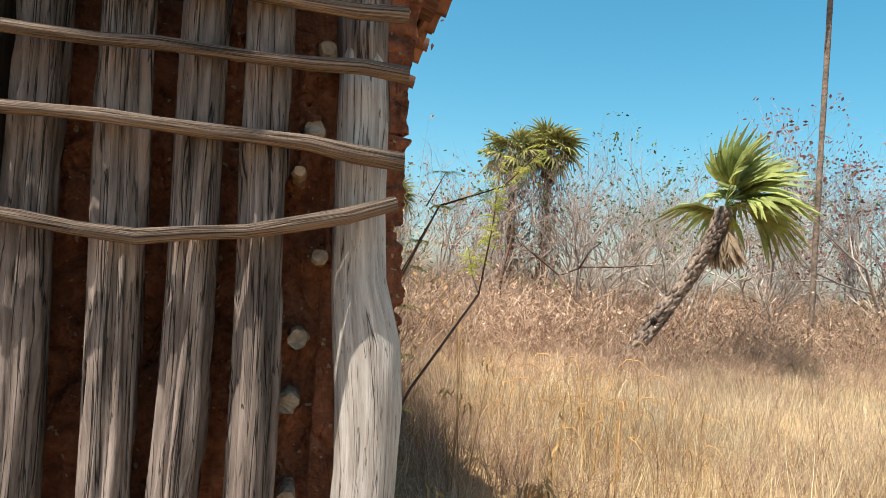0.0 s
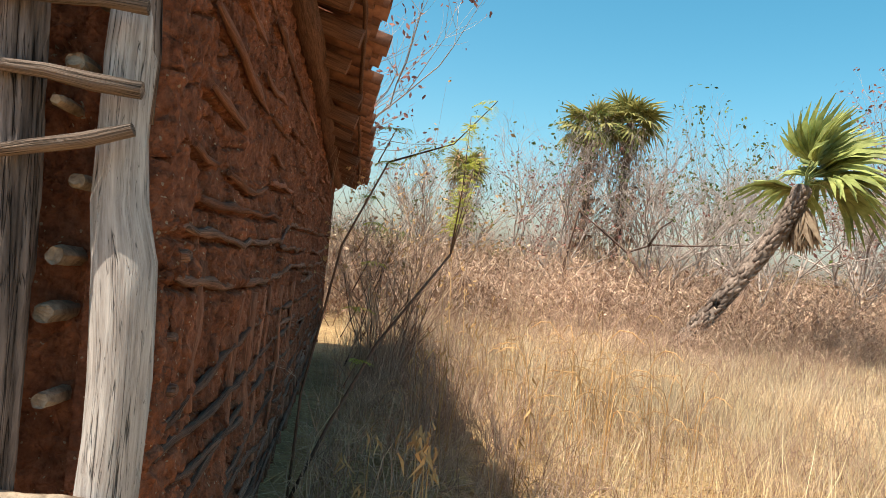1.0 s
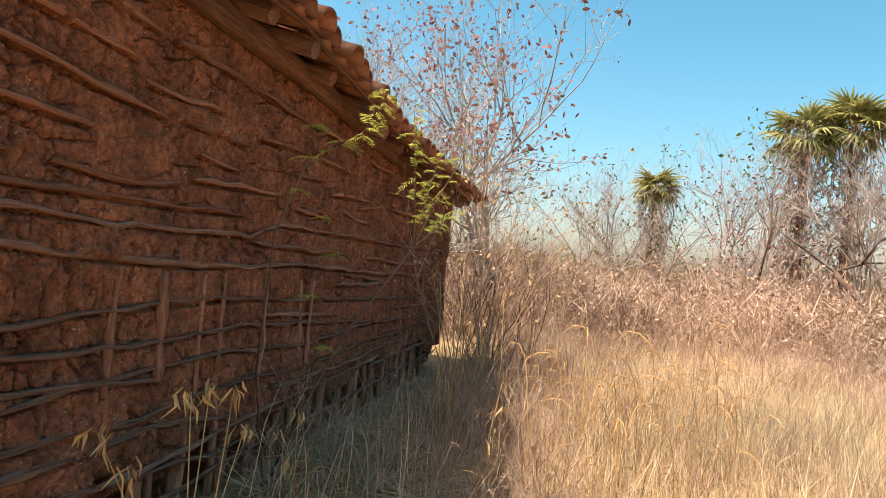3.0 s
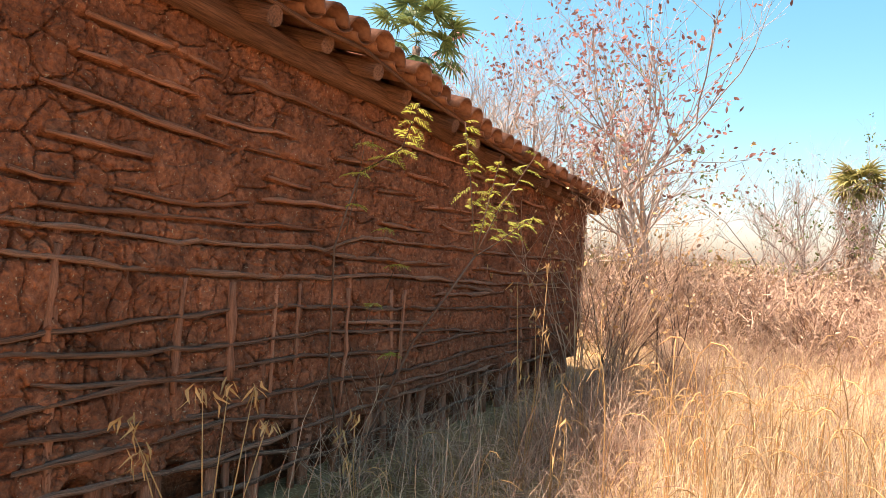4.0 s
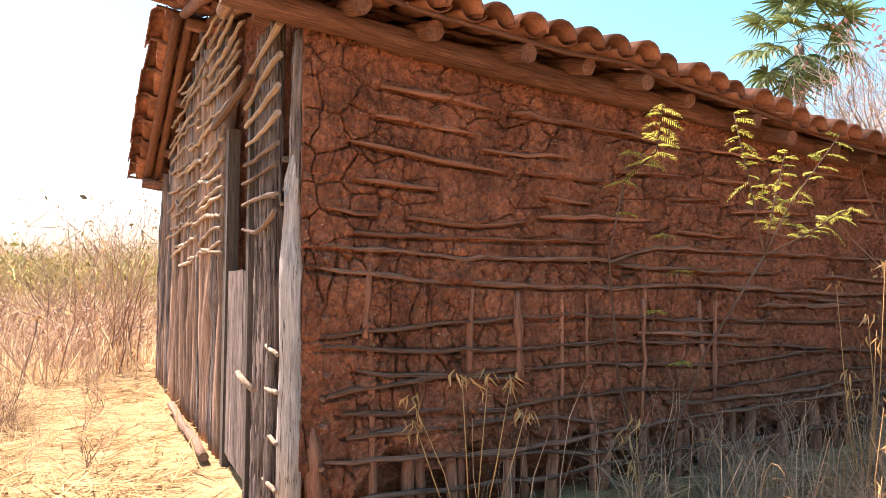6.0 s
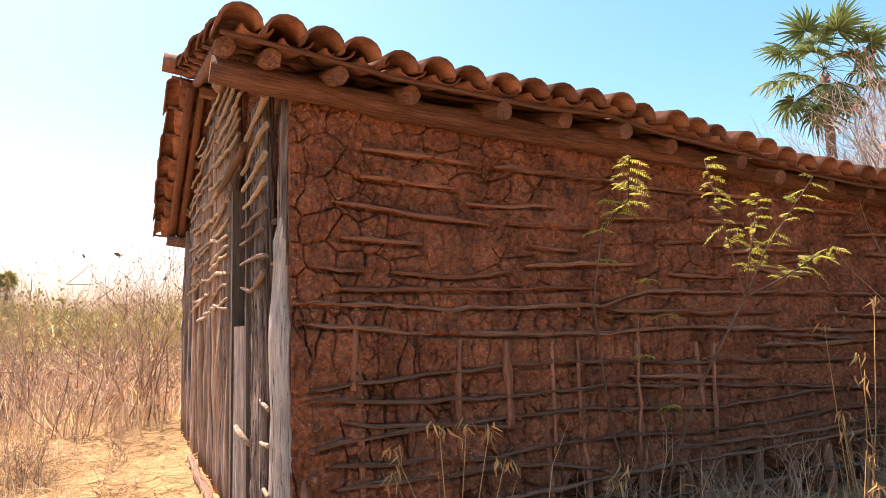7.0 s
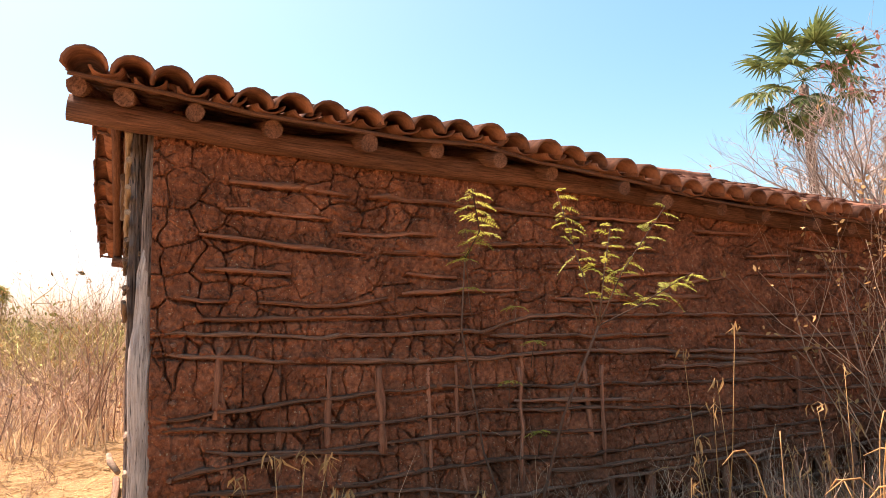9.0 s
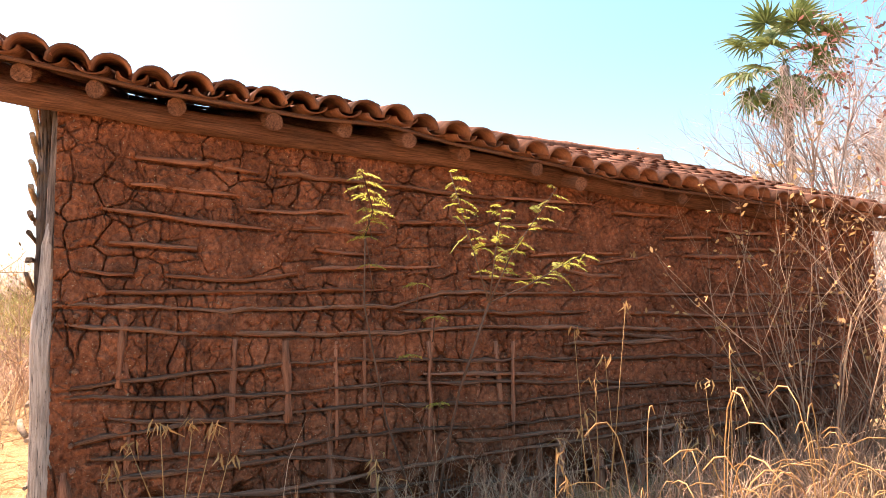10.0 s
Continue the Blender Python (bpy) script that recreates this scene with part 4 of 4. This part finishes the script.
def palm_trunk(pts, r, stubs=0):
    g = Geo()
    n = 26
    line = []
    for i in range(n):
        t = i / (n - 1) * (len(pts) - 1)
        k = min(int(t), len(pts) - 2)
        line.append(Vector(pts[k]).lerp(Vector(pts[k + 1]), t - k))
    g.tube(line, [r * (1.0 + 0.10 * (i % 2)) for i in range(n)], 10, 0.06)
    for k in range(stubs):
        t = k / stubs * (n - 2)
        i = int(t)
        p = line[i].lerp(line[i + 1], t - i)
        d = (line[min(i + 1, n - 1)] - line[max(i - 1, 0)]).normalized()
        a = d.cross(Vector((0.1, 1, 0.2))).normalized()
        b = d.cross(a)
        k2 = k * 2.399 + rng.normal() * 0.35
        o = a * math.cos(k2) + b * math.sin(k2)
        q = p + o * r * 0.85
        g.tube([q - d * 0.03, q + o * 0.018 + d * 0.04, q + o * 0.045 + d * 0.085], [0.038, 0.034, 0.010], 5, 0.2)
    return g


lean_palm = thing("leaning_palm", "leaning fan palm with a scarred trunk in dry grass", "palm", (5.05, 8.15, 0))
part("trunk", palm_trunk([(-0.08, 0, -0.1), (0.62, 0.0, 0.80), (1.26, 0.0, 1.66), (1.66, 0.0, 2.30), (1.84, 0, 2.76)], 0.110, 330), PALM_BARK, lean_palm)
crown(lean_palm, (1.86, 0, 2.80), 10, 0.36, 0.95, 0.85, 9, 0.3, -0.15, FRESH_LEAF, 1.25)

tall_palm = thing("tall_palm", "tall fan palm with a ringed trunk", "palm", (-12.0, 20.9, 0))
part("trunk", palm_trunk([(0.1, 0, -0.1), (0, 0.1, 4.6), (0, 0, 9.2)], 0.15), PALM_BARK, tall_palm)
crown(tall_palm, (0, 0, 9.4), 24, 1.50, 1.02, 0.5, 4, low=2.15)

slim_palm = thing("slim_palm", "very tall slender palm with a pale banded trunk", "palm", (10.95, 10.5, 0))
part("trunk", palm_trunk([(0, 0, -0.1), (0.05, 0, 4), (0.25, 0.1, 9.5)], 0.055), PALM_BARK, slim_palm)
crown(slim_palm, (0.25, 0.1, 9.6), 14, 0.7, 0.7, 0.5, 2)


def vine_palm(at, height, label):
    p = thing("overgrown_palm", label, "palm", at, "palms overgrown with dry vines")
    part("trunk", palm_trunk([(0, 0, -0.1), (0.1, 0, height * 0.5), (0, 0, height)], 0.10), PALM_BARK, p)
    g = Geo()
    for _ in range(170):
        a, z = rng.random() * 6.28, height * (0.15 + 0.85 * rng.random())
        s = Vector((math.cos(a), math.sin(a), 0)) * (0.12 + 0.34 * rng.random())
        pts = [s + Vector((0, 0, z))]
        for _ in range(5):
            pts.append(pts[-1] + Vector((rng.normal() * 0.10, rng.normal() * 0.10, -0.18 - 0.1 * rng.random())))
        g.tube(pts, [0.011] * 6, 3, cap=False)
        leaf_quads(g, pts[3], 5, 0.12, 0.12)
    part("vine_tangle", g, BRUSH, p, "hanging dry vines")
    crown(p, (0, 0, height), 20, 0.45, 0.62, 0.3, 12, green=OLIVE_LEAF)
    return p


vine_a = vine_palm((6.2, 16.3, 0), 4.9, "fan palm draped in dry vines at the edge of the brush")
copy_thing(vine_a, pose(7.35, 16.4, 0, 0, 0, 80) @ Matrix.Scale(1.06, 4))
copy_thing(vine_a, pose(2.95, 16.6, 0, 0, 0, 170) @ Matrix.Scale(0.70, 4))
copy_thing(vine_a, pose(-42, -8.0, 0, 0, 0, 30) @ Matrix.Scale(0.75, 4))

# ---- grass, brush and far woods ----
TRAIL = [Vector(p) for p in ((-0.3, -1.1), (0.4, -1.2), (1.4, -1.25), (2.4, -0.95), (2.9, -0.8), (3.4, -0.3), (3.9, 0.65))]


def off_trail(x, y):
    p, best = Vector((x, y)), 9.0
    for a, b in zip(TRAIL, TRAIL[1:]):
        t = max(0, min(1, (p - a).dot(b - a) / (b - a).length_squared))
        best = min(best, (p - a.lerp(b, t)).length)
    return best


def grass_form(blades, height, width, spread, flop):
    g = Geo()
    for _ in range(blades):
        a, r = rng.random() * 6.28, spread * rng.random() ** 0.5
        p = Vector((math.cos(a) * r, math.sin(a) * r, 0))
        d = Vector((rng.normal() * flop, rng.normal() * flop, 1)).normalized()
        h = height * (0.45 + 0.65 * rng.random())
        curve = Vector((rng.normal(), rng.normal(), -0.3)) * h * 0.09
        b = rng.random() * 6.28
        g.ribbon([p, p + d * h * 0.4 + curve * 0.16, p + d * h * 0.75 + curve * 0.6, p + d * h + curve * 1.3], [width, width * 0.9, width * 0.7, width * 0.25], (math.cos(b), math.sin(b), 0.1))
    return g.arrays()


def in_house(x, y):
    return -WIDE - 0.15 < x < 0.10 and -0.12 < y < LONG + 0.12


def fill(count, x0, x1, y0, y1, forms, small, large, keep=None, clear=0.55):
    out = []
    for _ in range(count):
        x, y = x0 + (x1 - x0) * rng.random(), y0 + (y1 - y0) * rng.random()
        if in_house(x, y) or off_trail(x, y) < clear or (keep and not keep(x, y)):
            continue
        out.append((rng.integers(forms), x, y, float(ground_height(np.array(x), np.array(y))) - 0.03, rng.random() * 6.28, small + (large - small) * rng.random(), 0.8 + 0.4 * rng.random()))
    return out


near_forms = [grass_form(11, 0.46, 0.0019, 0.11, 0.20) for _ in range(8)]
mid_forms = [grass_form(12, 0.31, 0.0034, 0.18, 0.22) for _ in range(8)]
far_forms = [grass_form(13, 0.48, 0.008, 0.30, 0.2) for _ in range(6)]
patchy = lambda x, y: float(lattice((np.array(x + 50.0), np.array(y + 50.0)), 1.3, 77)) > -0.30 + 0.35 * rng.random() - 0.2
places = fill(3000, 0.15, 5.5, -2.2, 6.0, 8, 0.7, 1.15, lambda x, y: patchy(x, y) and x > 1.45 + 0.25 * rng.random() and (x > 2.5 or y > 2.0 + 0.8 * rng.random()))
tagged(scatter("tall_grass", near_forms, places, STRAW), "tall dry straw-coloured grass", "grass", kind="stuff")
stalk_forms = [grass_form(5, 0.62, 0.0017, 0.16, 0.17) for _ in range(8)]
# browner than the open grass: the eave's shade is put into their colour
tagged(scatter("shaded_stalks", stalk_forms, fill(300, 0.14, 1.6, 0.5, 6.2, 8, 0.5, 1.2, lambda x, y: rng.random() < 0.12 + 0.16 * y), THICKET), "thin dry stalks along the foot of the wall, browned for the eave shade", "grass", kind="stuff")
tagged(scatter("dry_meadow", mid_forms, fill(3600, 0.3, 11.0, 3.5, 10.5, 8, 0.7, 1.2, lambda x, y: patchy(x, y) and (x > 1.55 or y > 6.4)), STRAW), "dry meadow of tall bleached grass", "grass", kind="stuff")
tagged(scatter("far_meadow", far_forms, fill(2200, -8.0, 24.0, 9.5, 24.0, 6, 0.7, 1.2), STRAW), "distant dry grass among the brush", "grass", kind="stuff")
tagged(scatter("front_meadow", mid_forms, fill(2600, -13.0, -0.6, -7.0, -0.3, 8, 0.3, 0.8, lambda x, y: y < -0.95 - 0.5 * rng.random() and off_trail(x, y) > 0.8), STRAW), "sunlit dry grass before the house", "grass", kind="stuff")
tagged(scatter("open_field", far_forms, fill(2600, -45.0, -5.0, -16.0, 12.0, 6, 0.7, 1.3), STRAW), "wide dry field beside the house", "grass", kind="stuff")


def litter_form():
    g = Geo()
    for _ in range(10):
        p = Vector((rng.normal() * 0.12, rng.normal() * 0.12, 0.02 + 0.03 * rng.random()))
        a = rng.random() * 6.28
        d = Vector((math.cos(a), math.sin(a), rng.normal() * 0.15))
        s = 0.04 + 0.10 * rng.random()
        g.ribbon([p, p + d * s, p + d * 2 * s], [0.003, 0.004, 0.002], (-math.sin(a), math.cos(a), 0.4 * rng.normal()))
    return g.arrays()


litter_forms = [litter_form() for _ in range(6)]
tagged(scatter("straw_litter", litter_forms, fill(3000, -9.0, 5.0, -4.0, 3.0, 6, 0.8, 1.3, None, 0.0), LITTER), "broken straw scattered on the soil", "straw", kind="stuff")


def shrub_form(height, stems, leaves, twig=0.006):
    g = Geo()
    for _ in range(stems):
        a = rng.random() * 6.28
        p = Vector((math.cos(a) * 0.25 * rng.random(), math.sin(a) * 0.25 * rng.random(), -0.05))
        tips = []
        grow((g, g), p, (rng.normal() * 0.45, rng.normal() * 0.45, 1), height * (0.4 + 0.3 * rng.random()), twig, 2, tips, 0.75, 0.02, 3, 3, 0.2)
        for q, d, k in tips:
            if rng.random() < leaves:
                leaf_quads(g, q, 2, 0.045, 0.04)
    return g.arrays()


weed_forms = [shrub_form(1.3, 7, 0.0, 0.009) for _ in range(6)]
shrub_forms = [shrub_form(1.5, 6, 0.25, 0.007) for _ in range(6)]
brush = fill(620, -7.0, 22.0, 8.4, 19.0, 6, 0.65, 1.2) + fill(260, -12.0, 34.0, 19.0, 40.0, 6, 1.0, 1.7)
tagged(scatter("dry_brush", shrub_forms, brush, BRUSH), "tangled thicket of dry reddish-brown brush", "brush", kind="stuff")


def tangle_form():
    """A patch of thin crooked twigs, ribbon-thin at its distance."""
    g = Geo()
    for _ in range(130):
        p = Vector((rng.normal() * 0.45, rng.normal() * 0.45, rng.random() ** 1.3 * 0.95))
        d = Vector((rng.normal() * 0.8, rng.normal() * 0.8, 0.35 + 0.6 * rng.random())).normalized()
        pts = [p]
        for _ in range(2):
            d = (d + Vector(rng.normal(size=3)) * 0.35).normalized()
            pts.append(pts[-1] + d * (0.10 + 0.14 * rng.random()))
        w = 0.0035 + 0.003 * rng.random()
        g.ribbon(pts, [w, w * 0.8, w * 0.3], (rng.normal(), rng.normal(), 0.3 * rng.normal()))
        if rng.random() < 0.45:
            leaf_quads(g, pts[-1], 1, 0.055, 0.03)
    return g.arrays()


tangle_forms = [tangle_form() for _ in range(7)]
thicket = fill(620, -3.0, 17.0, 9.2, 15.0, 7, 0.8, 1.25) + fill(330, -8.0, 24.0, 15.0, 21.0, 7, 1.0, 1.6) + fill(90, 4.5, 14.0, 7.6, 9.4, 7, 0.35, 0.7)
tagged(scatter("red_brown_thicket", tangle_forms, thicket, THICKET), "dense tangle of reddish-brown twigs and withered leaves", "brush", kind="stuff")
scrub = fill(300, -42.0, -10.0, -15.0, 9.0, 7, 1.1, 1.9) + fill(120, -60.0, -30.0, -22.0, 14.0, 7, 1.8, 3.0)
tagged(scatter("olive_scrub", tangle_forms, scrub, SCRUB), "low yellow-green scrub over the far field", "brush", kind="stuff")
near_brush = fill(110, -13.0, -5.6, -6.0, 0.4, 7, 0.5, 0.95)
tagged(scatter("field_thicket", tangle_forms, near_brush, THICKET), "knee-high brown brush in the field before the house", "brush", kind="stuff")
weeds = fill(70, 0.2, 1.6, 1.6, 6.0, 6, 0.2, 0.5) + fill(300, -9.0, -0.7, -6.0, -0.7, 6, 0.18, 0.42, None, 0.9) + fill(260, 0.5, 6.0, 1.5, 7.0, 6, 0.22, 0.42) + fill(480, 0.5, 13.0, 5.5, 10.5, 6, 0.25, 0.55)
tagged(scatter("meadow_weeds", weed_forms, weeds, THICKET), "thin brown weeds standing in the meadow", "weeds", kind="stuff")
tagged(scatter("field_brush", shrub_forms, fill(150, -30.0, -4.8, -9.0, 6.0, 6, 0.5, 0.95), BRUSH), "scattered leafless shrubs in the field", "brush", kind="stuff")


def bush_form(size, leaf):
    g = Geo()
    for _ in range(240):
        p = Vector(rng.normal(size=3)) * size * 0.42
        p.z = abs(p.z) * 0.9
        leaf_quads(g, p, 1, leaf, 0.1)
    return g.arrays()


bush_forms = [bush_form(2.2, 0.38) for _ in range(5)]
ring = []
for _ in range(330):
    a, d = rng.random() * 6.283, 45 + 70 * rng.random() ** 0.7
    ring.append((rng.integers(5), math.cos(a) * d, 5 + math.sin(a) * d, 0, rng.random() * 6.28, 0.9 + 0.7 * rng.random(), 0.8))
tagged(scatter("far_woods", bush_forms, ring, GREEN_LEAF), "low dusty green woods along the horizon", "woods", kind="stuff")


limb = thing("dead_limb", "bare crooked dead limb lying over the brush", "branch", (4.9, 11.8, 0))
g = Geo()
g.tube([(-0.2, 0.4, -0.05), (-0.35, 0.3, 1.2), (-0.2, 0.2, 2.3), (0.3, 0.1, 1.95), (0.8, -0.1, 1.55), (1.2, -0.3, 1.75), (1.9, -0.4, 1.8), (2.7, -0.5, 1.9)], [0.032, 0.03, 0.028, 0.026, 0.024, 0.022, 0.018, 0.010], 7, 0.12)
g.tube([(1.15, -0.3, 1.72), (1.35, -0.3, 2.1), (1.6, -0.35, 2.3)], [0.03, 0.022, 0.012], 5)
g.tube([(0.8, -0.1, 1.55), (1.1, -0.2, 1.15), (1.5, -0.2, 0.7), (1.7, -0.2, -0.05)], [0.045, 0.04, 0.035, 0.03], 6)
part("branch", g, DARK_TWIG, limb)


def arch_form():
    g = Geo()
    for _ in range(3):
        a, h = rng.random() * 6.28, 0.3 + 0.3 * rng.random()
        d = Vector((math.cos(a), math.sin(a), 0))
        p = d * 0.03
        reach = 0.10 + 0.16 * rng.random()
        pts = [p + d * (reach * t ** 2.2) + Vector((0, 0, h * math.sin(min(t, 1.0) * 2.1 * 0.93))) for t in (0.0, 0.15, 0.3, 0.45, 0.6, 0.75, 0.88, 1.0)]
        g.tube(pts, [0.0016, 0.0016, 0.0016, 0.0016, 0.0017, 0.002, 0.0022, 0.001], 4, cap=False)
    return g.arrays()


tagged(scatter("arching_stalks", [arch_form() for _ in range(6)], fill(26, 0.6, 1.8, 1.5, 5.0, 6, 0.7, 1.1, None, 0.9) + fill(70, 1.3, 2.7, 2.3, 4.6, 6, 0.9, 1.5, None, 0.9), DRY_LEAF), "pale dry stalks bent over in arches", "grass", kind="stuff")


# ---- plants by the wall ----
def frond(g, at, d, length):
    """A twice-feathered leaf: a drooping rib with pairs of slim feathered pinnae."""
    d = Vector(d).normalized()
    side = d.cross(Vector((0.25 * rng.normal(), 0.25 * rng.normal(), 1))).normalized()
    for i in range(11):
        t = (i + 0.6) / 11
        q = Vector(at) + d * length * t + Vector((0, 0, -0.45 * length * t * t))
        w = length * 0.27 * math.sin(math.pi * (0.22 + 0.72 * t))
        for sg in (1, -1):
            e = (side * sg + d * 0.6 + Vector((0, 0, -0.35 + 0.2 * rng.normal()))).normalized()
            g.ribbon([q, q + e * w * 0.5, q + e * w + Vector((0, 0, -0.1 * w))], [0.0008, 0.0026, 0.0006], d + Vector((0, 0, 0.4 * rng.normal())))


sapling = thing("feathery_sapling", "slender leaning sapling with feathery yellow-green leaves", "sapling", (0.12, 2.0, 0))
stems, leaves = Geo(), Geo()
fork, bend = Vector((0.67, 0.02, 1.25)), Vector((0.31, -0.50, 1.60))
stems.tube([(0, 0, -0.05), (0.17, -0.01, 0.38), (0.36, 0.0, 0.79), fork], [0.009, 0.008, 0.007, 0.006], 6)
stems.tube([(0.02, -0.06, -0.05), (0.05, -0.30, 0.6), (0.16, -0.46, 1.25), bend], [0.007, 0.006, 0.005, 0.004], 5)
for line, first in (((bend, (0.56, -0.54, 1.70), (0.70, -0.64, 1.87)), 0.25), ((fork, (0.68, -0.09, 1.58), (0.67, -0.18, 1.89)), 0.35),
                    ((fork, (0.74, 0.12, 1.50), (0.84, 0.32, 1.81)), 0.25), ((fork, (0.70, 0.24, 1.34), (0.76, 0.54, 1.50)), 0.5), ((fork, (0.71, 0.04, 1.50), (0.75, 0.06, 1.72)), 0.3)):
    pts = [Vector(p) for p in line]
    stems.tube(pts, [0.0045, 0.003, 0.0015], 5)
    for k in range(17):
        t = first + (1 - first) * k / 16
        p = pts[0].lerp(pts[1], t * 2) if t < 0.5 else pts[1].lerp(pts[2], t * 2 - 1)
        a = (0.5 if k % 2 else -2.4) + 0.7 * rng.normal()
        frond(leaves, p, (0.55 * math.cos(a), math.sin(a) + 0.5, 0.10 + 0.25 * rng.normal()), 0.060 + 0.055 * rng.random())
for x, y, z in ((0.28, -0.20, 1.36), (0.28, -0.10, 1.18), (0.25, -0.24, 0.98), (0.28, -0.08, 0.72), (0.25, -0.46, 1.46), (0.31, -0.50, 1.60), (0.33, -0.50, 1.74)):
    # leaves in the shade of the eave
    p = Vector((x, y, z))
    stems.tube([(x - 0.06, y * 0.9, z - 0.14), p], [0.003, 0.0015], 4)
    for k in range(4):
        a = k * 1.7 + rng.normal() * 0.4
        frond(leaves, p, (0.5 * math.cos(a), math.sin(a), 0.1), 0.07 + 0.03 * rng.random())
part("stem", stems, DARK_TWIG, sapling)
part("foliage", leaves, YELLOW_LEAF, sapling)


def dry_weed(at, tips, label, curl=6, r=0.0045, group="dry weeds along the wall"):
    """A dead weed with curled hanging leaves at its tips."""
    w = thing("dry_weed", label, "weed", at, group)
    l = Geo()
    for tip in tips:
        s, tip = Geo(), Vector(tip)
        mid = tip * 0.5 + Vector((rng.normal() * 0.02, rng.normal() * 0.02, 0.03))
        s.tube([Vector((0, 0, -0.05)), mid, tip], [r * 0.7, r * 0.55, r * 0.35], 5)
        for _ in range(curl):
            q = tip + Vector(rng.normal(size=3)) * 0.018
            d = Vector((rng.normal() * 0.5, rng.normal() * 0.5, -1)).normalized()
            L = 0.045 + 0.05 * rng.random()
            l.ribbon([q, q + d * L * 0.4 + Vector((rng.normal(), rng.normal(), 0)) * 0.012, q + d * L], [0.002, 0.006, 0.001], (rng.normal(), rng.normal(), 0.3))
        part("stem", s, DRY_LEAF, w)
    part("foliage", l, DRY_LEAF, w)
    return w


dry_weed((0.54, 0.62, 0), [(0.05, -0.08, 0.77), (0.06, 0.14, 0.74), (-0.15, -0.20, 0.65), (0.03, 0.05, 0.76), (0.08, 0.20, 0.62), (0.0, -0.26, 0.60)], "dead weed with curled tan leaves beside the wall", 9)
for x, y, h in ((0.89, 2.59, 1.24), (0.93, 2.50, 1.12), (1.07, 3.25, 1.02), (1.25, 2.08, 0.64), (0.85, 3.2, 0.6), (0.5, 1.55, 0.5), (0.9, 3.6, 0.85)):
    dry_weed((x, y, 0), [(rng.normal() * 0.05, rng.normal() * 0.05, h * (1 - 0.22 * k)) for k in range(3)], "thin upright dead stalk with withered leaves", 5, 0.004)


def twiggy(at, height, stems, label, material, leaf=0.3, leaf_mat=DRY_LEAF, r=0.008):
    b = thing("dry_shrub", label, "shrub", at)
    g, tips = Geo(), []
    for _ in range(stems):
        grow((g, g), (rng.normal() * 0.08, rng.normal() * 0.08, -0.05), (rng.normal() * 0.25, rng.normal() * 0.25, 1), height * 0.55, r, 2, tips, 0.5, 0.05, 4, 3, 0.12)
    part("stem", g, material, b)
    q = Geo()
    for p, d, k in tips:
        if rng.random() < leaf:
            leaf_quads(q, p, 3, 0.034, 0.02)
    part("foliage", q, leaf_mat, b)
    return b


twiggy((0.66, 4.55, 0), 2.15, 17, "tall dry bush with seed heads against the wall", THICKET, 0.5, r=0.006)
twiggy((0.80, 5.25, 0), 1.9, 12, "tall dry bush with seed heads against the wall", THICKET, 0.5, r=0.006)
twiggy((0.46, 5.75, 0), 1.9, 7, "dark leafless shrub at the corner of the house", DARK_TWIG, 0.3)
twiggy((0.95, 6.2, 0), 1.6, 5, "dark leafless shrub at the corner of the house", DARK_TWIG, 0.3)
twiggy((-5.9, -0.35, 0), 2.2, 8, "bare shrub beside the house front", BRUSH, 0.2, r=0.008)
for x, y, h in ((-5.6, -0.6, 2.3), (-7.0, -1.0, 2.3), (-5.2, -1.3, 1.3), (-8.6, -0.9, 2.4), (-6.6, -2.0, 1.5), (-9.5, -2.2, 2.0)):
    twiggy((x, y, 0), h, 9, "bare shrub beside the house front", BRUSH, 0.2, r=0.008)
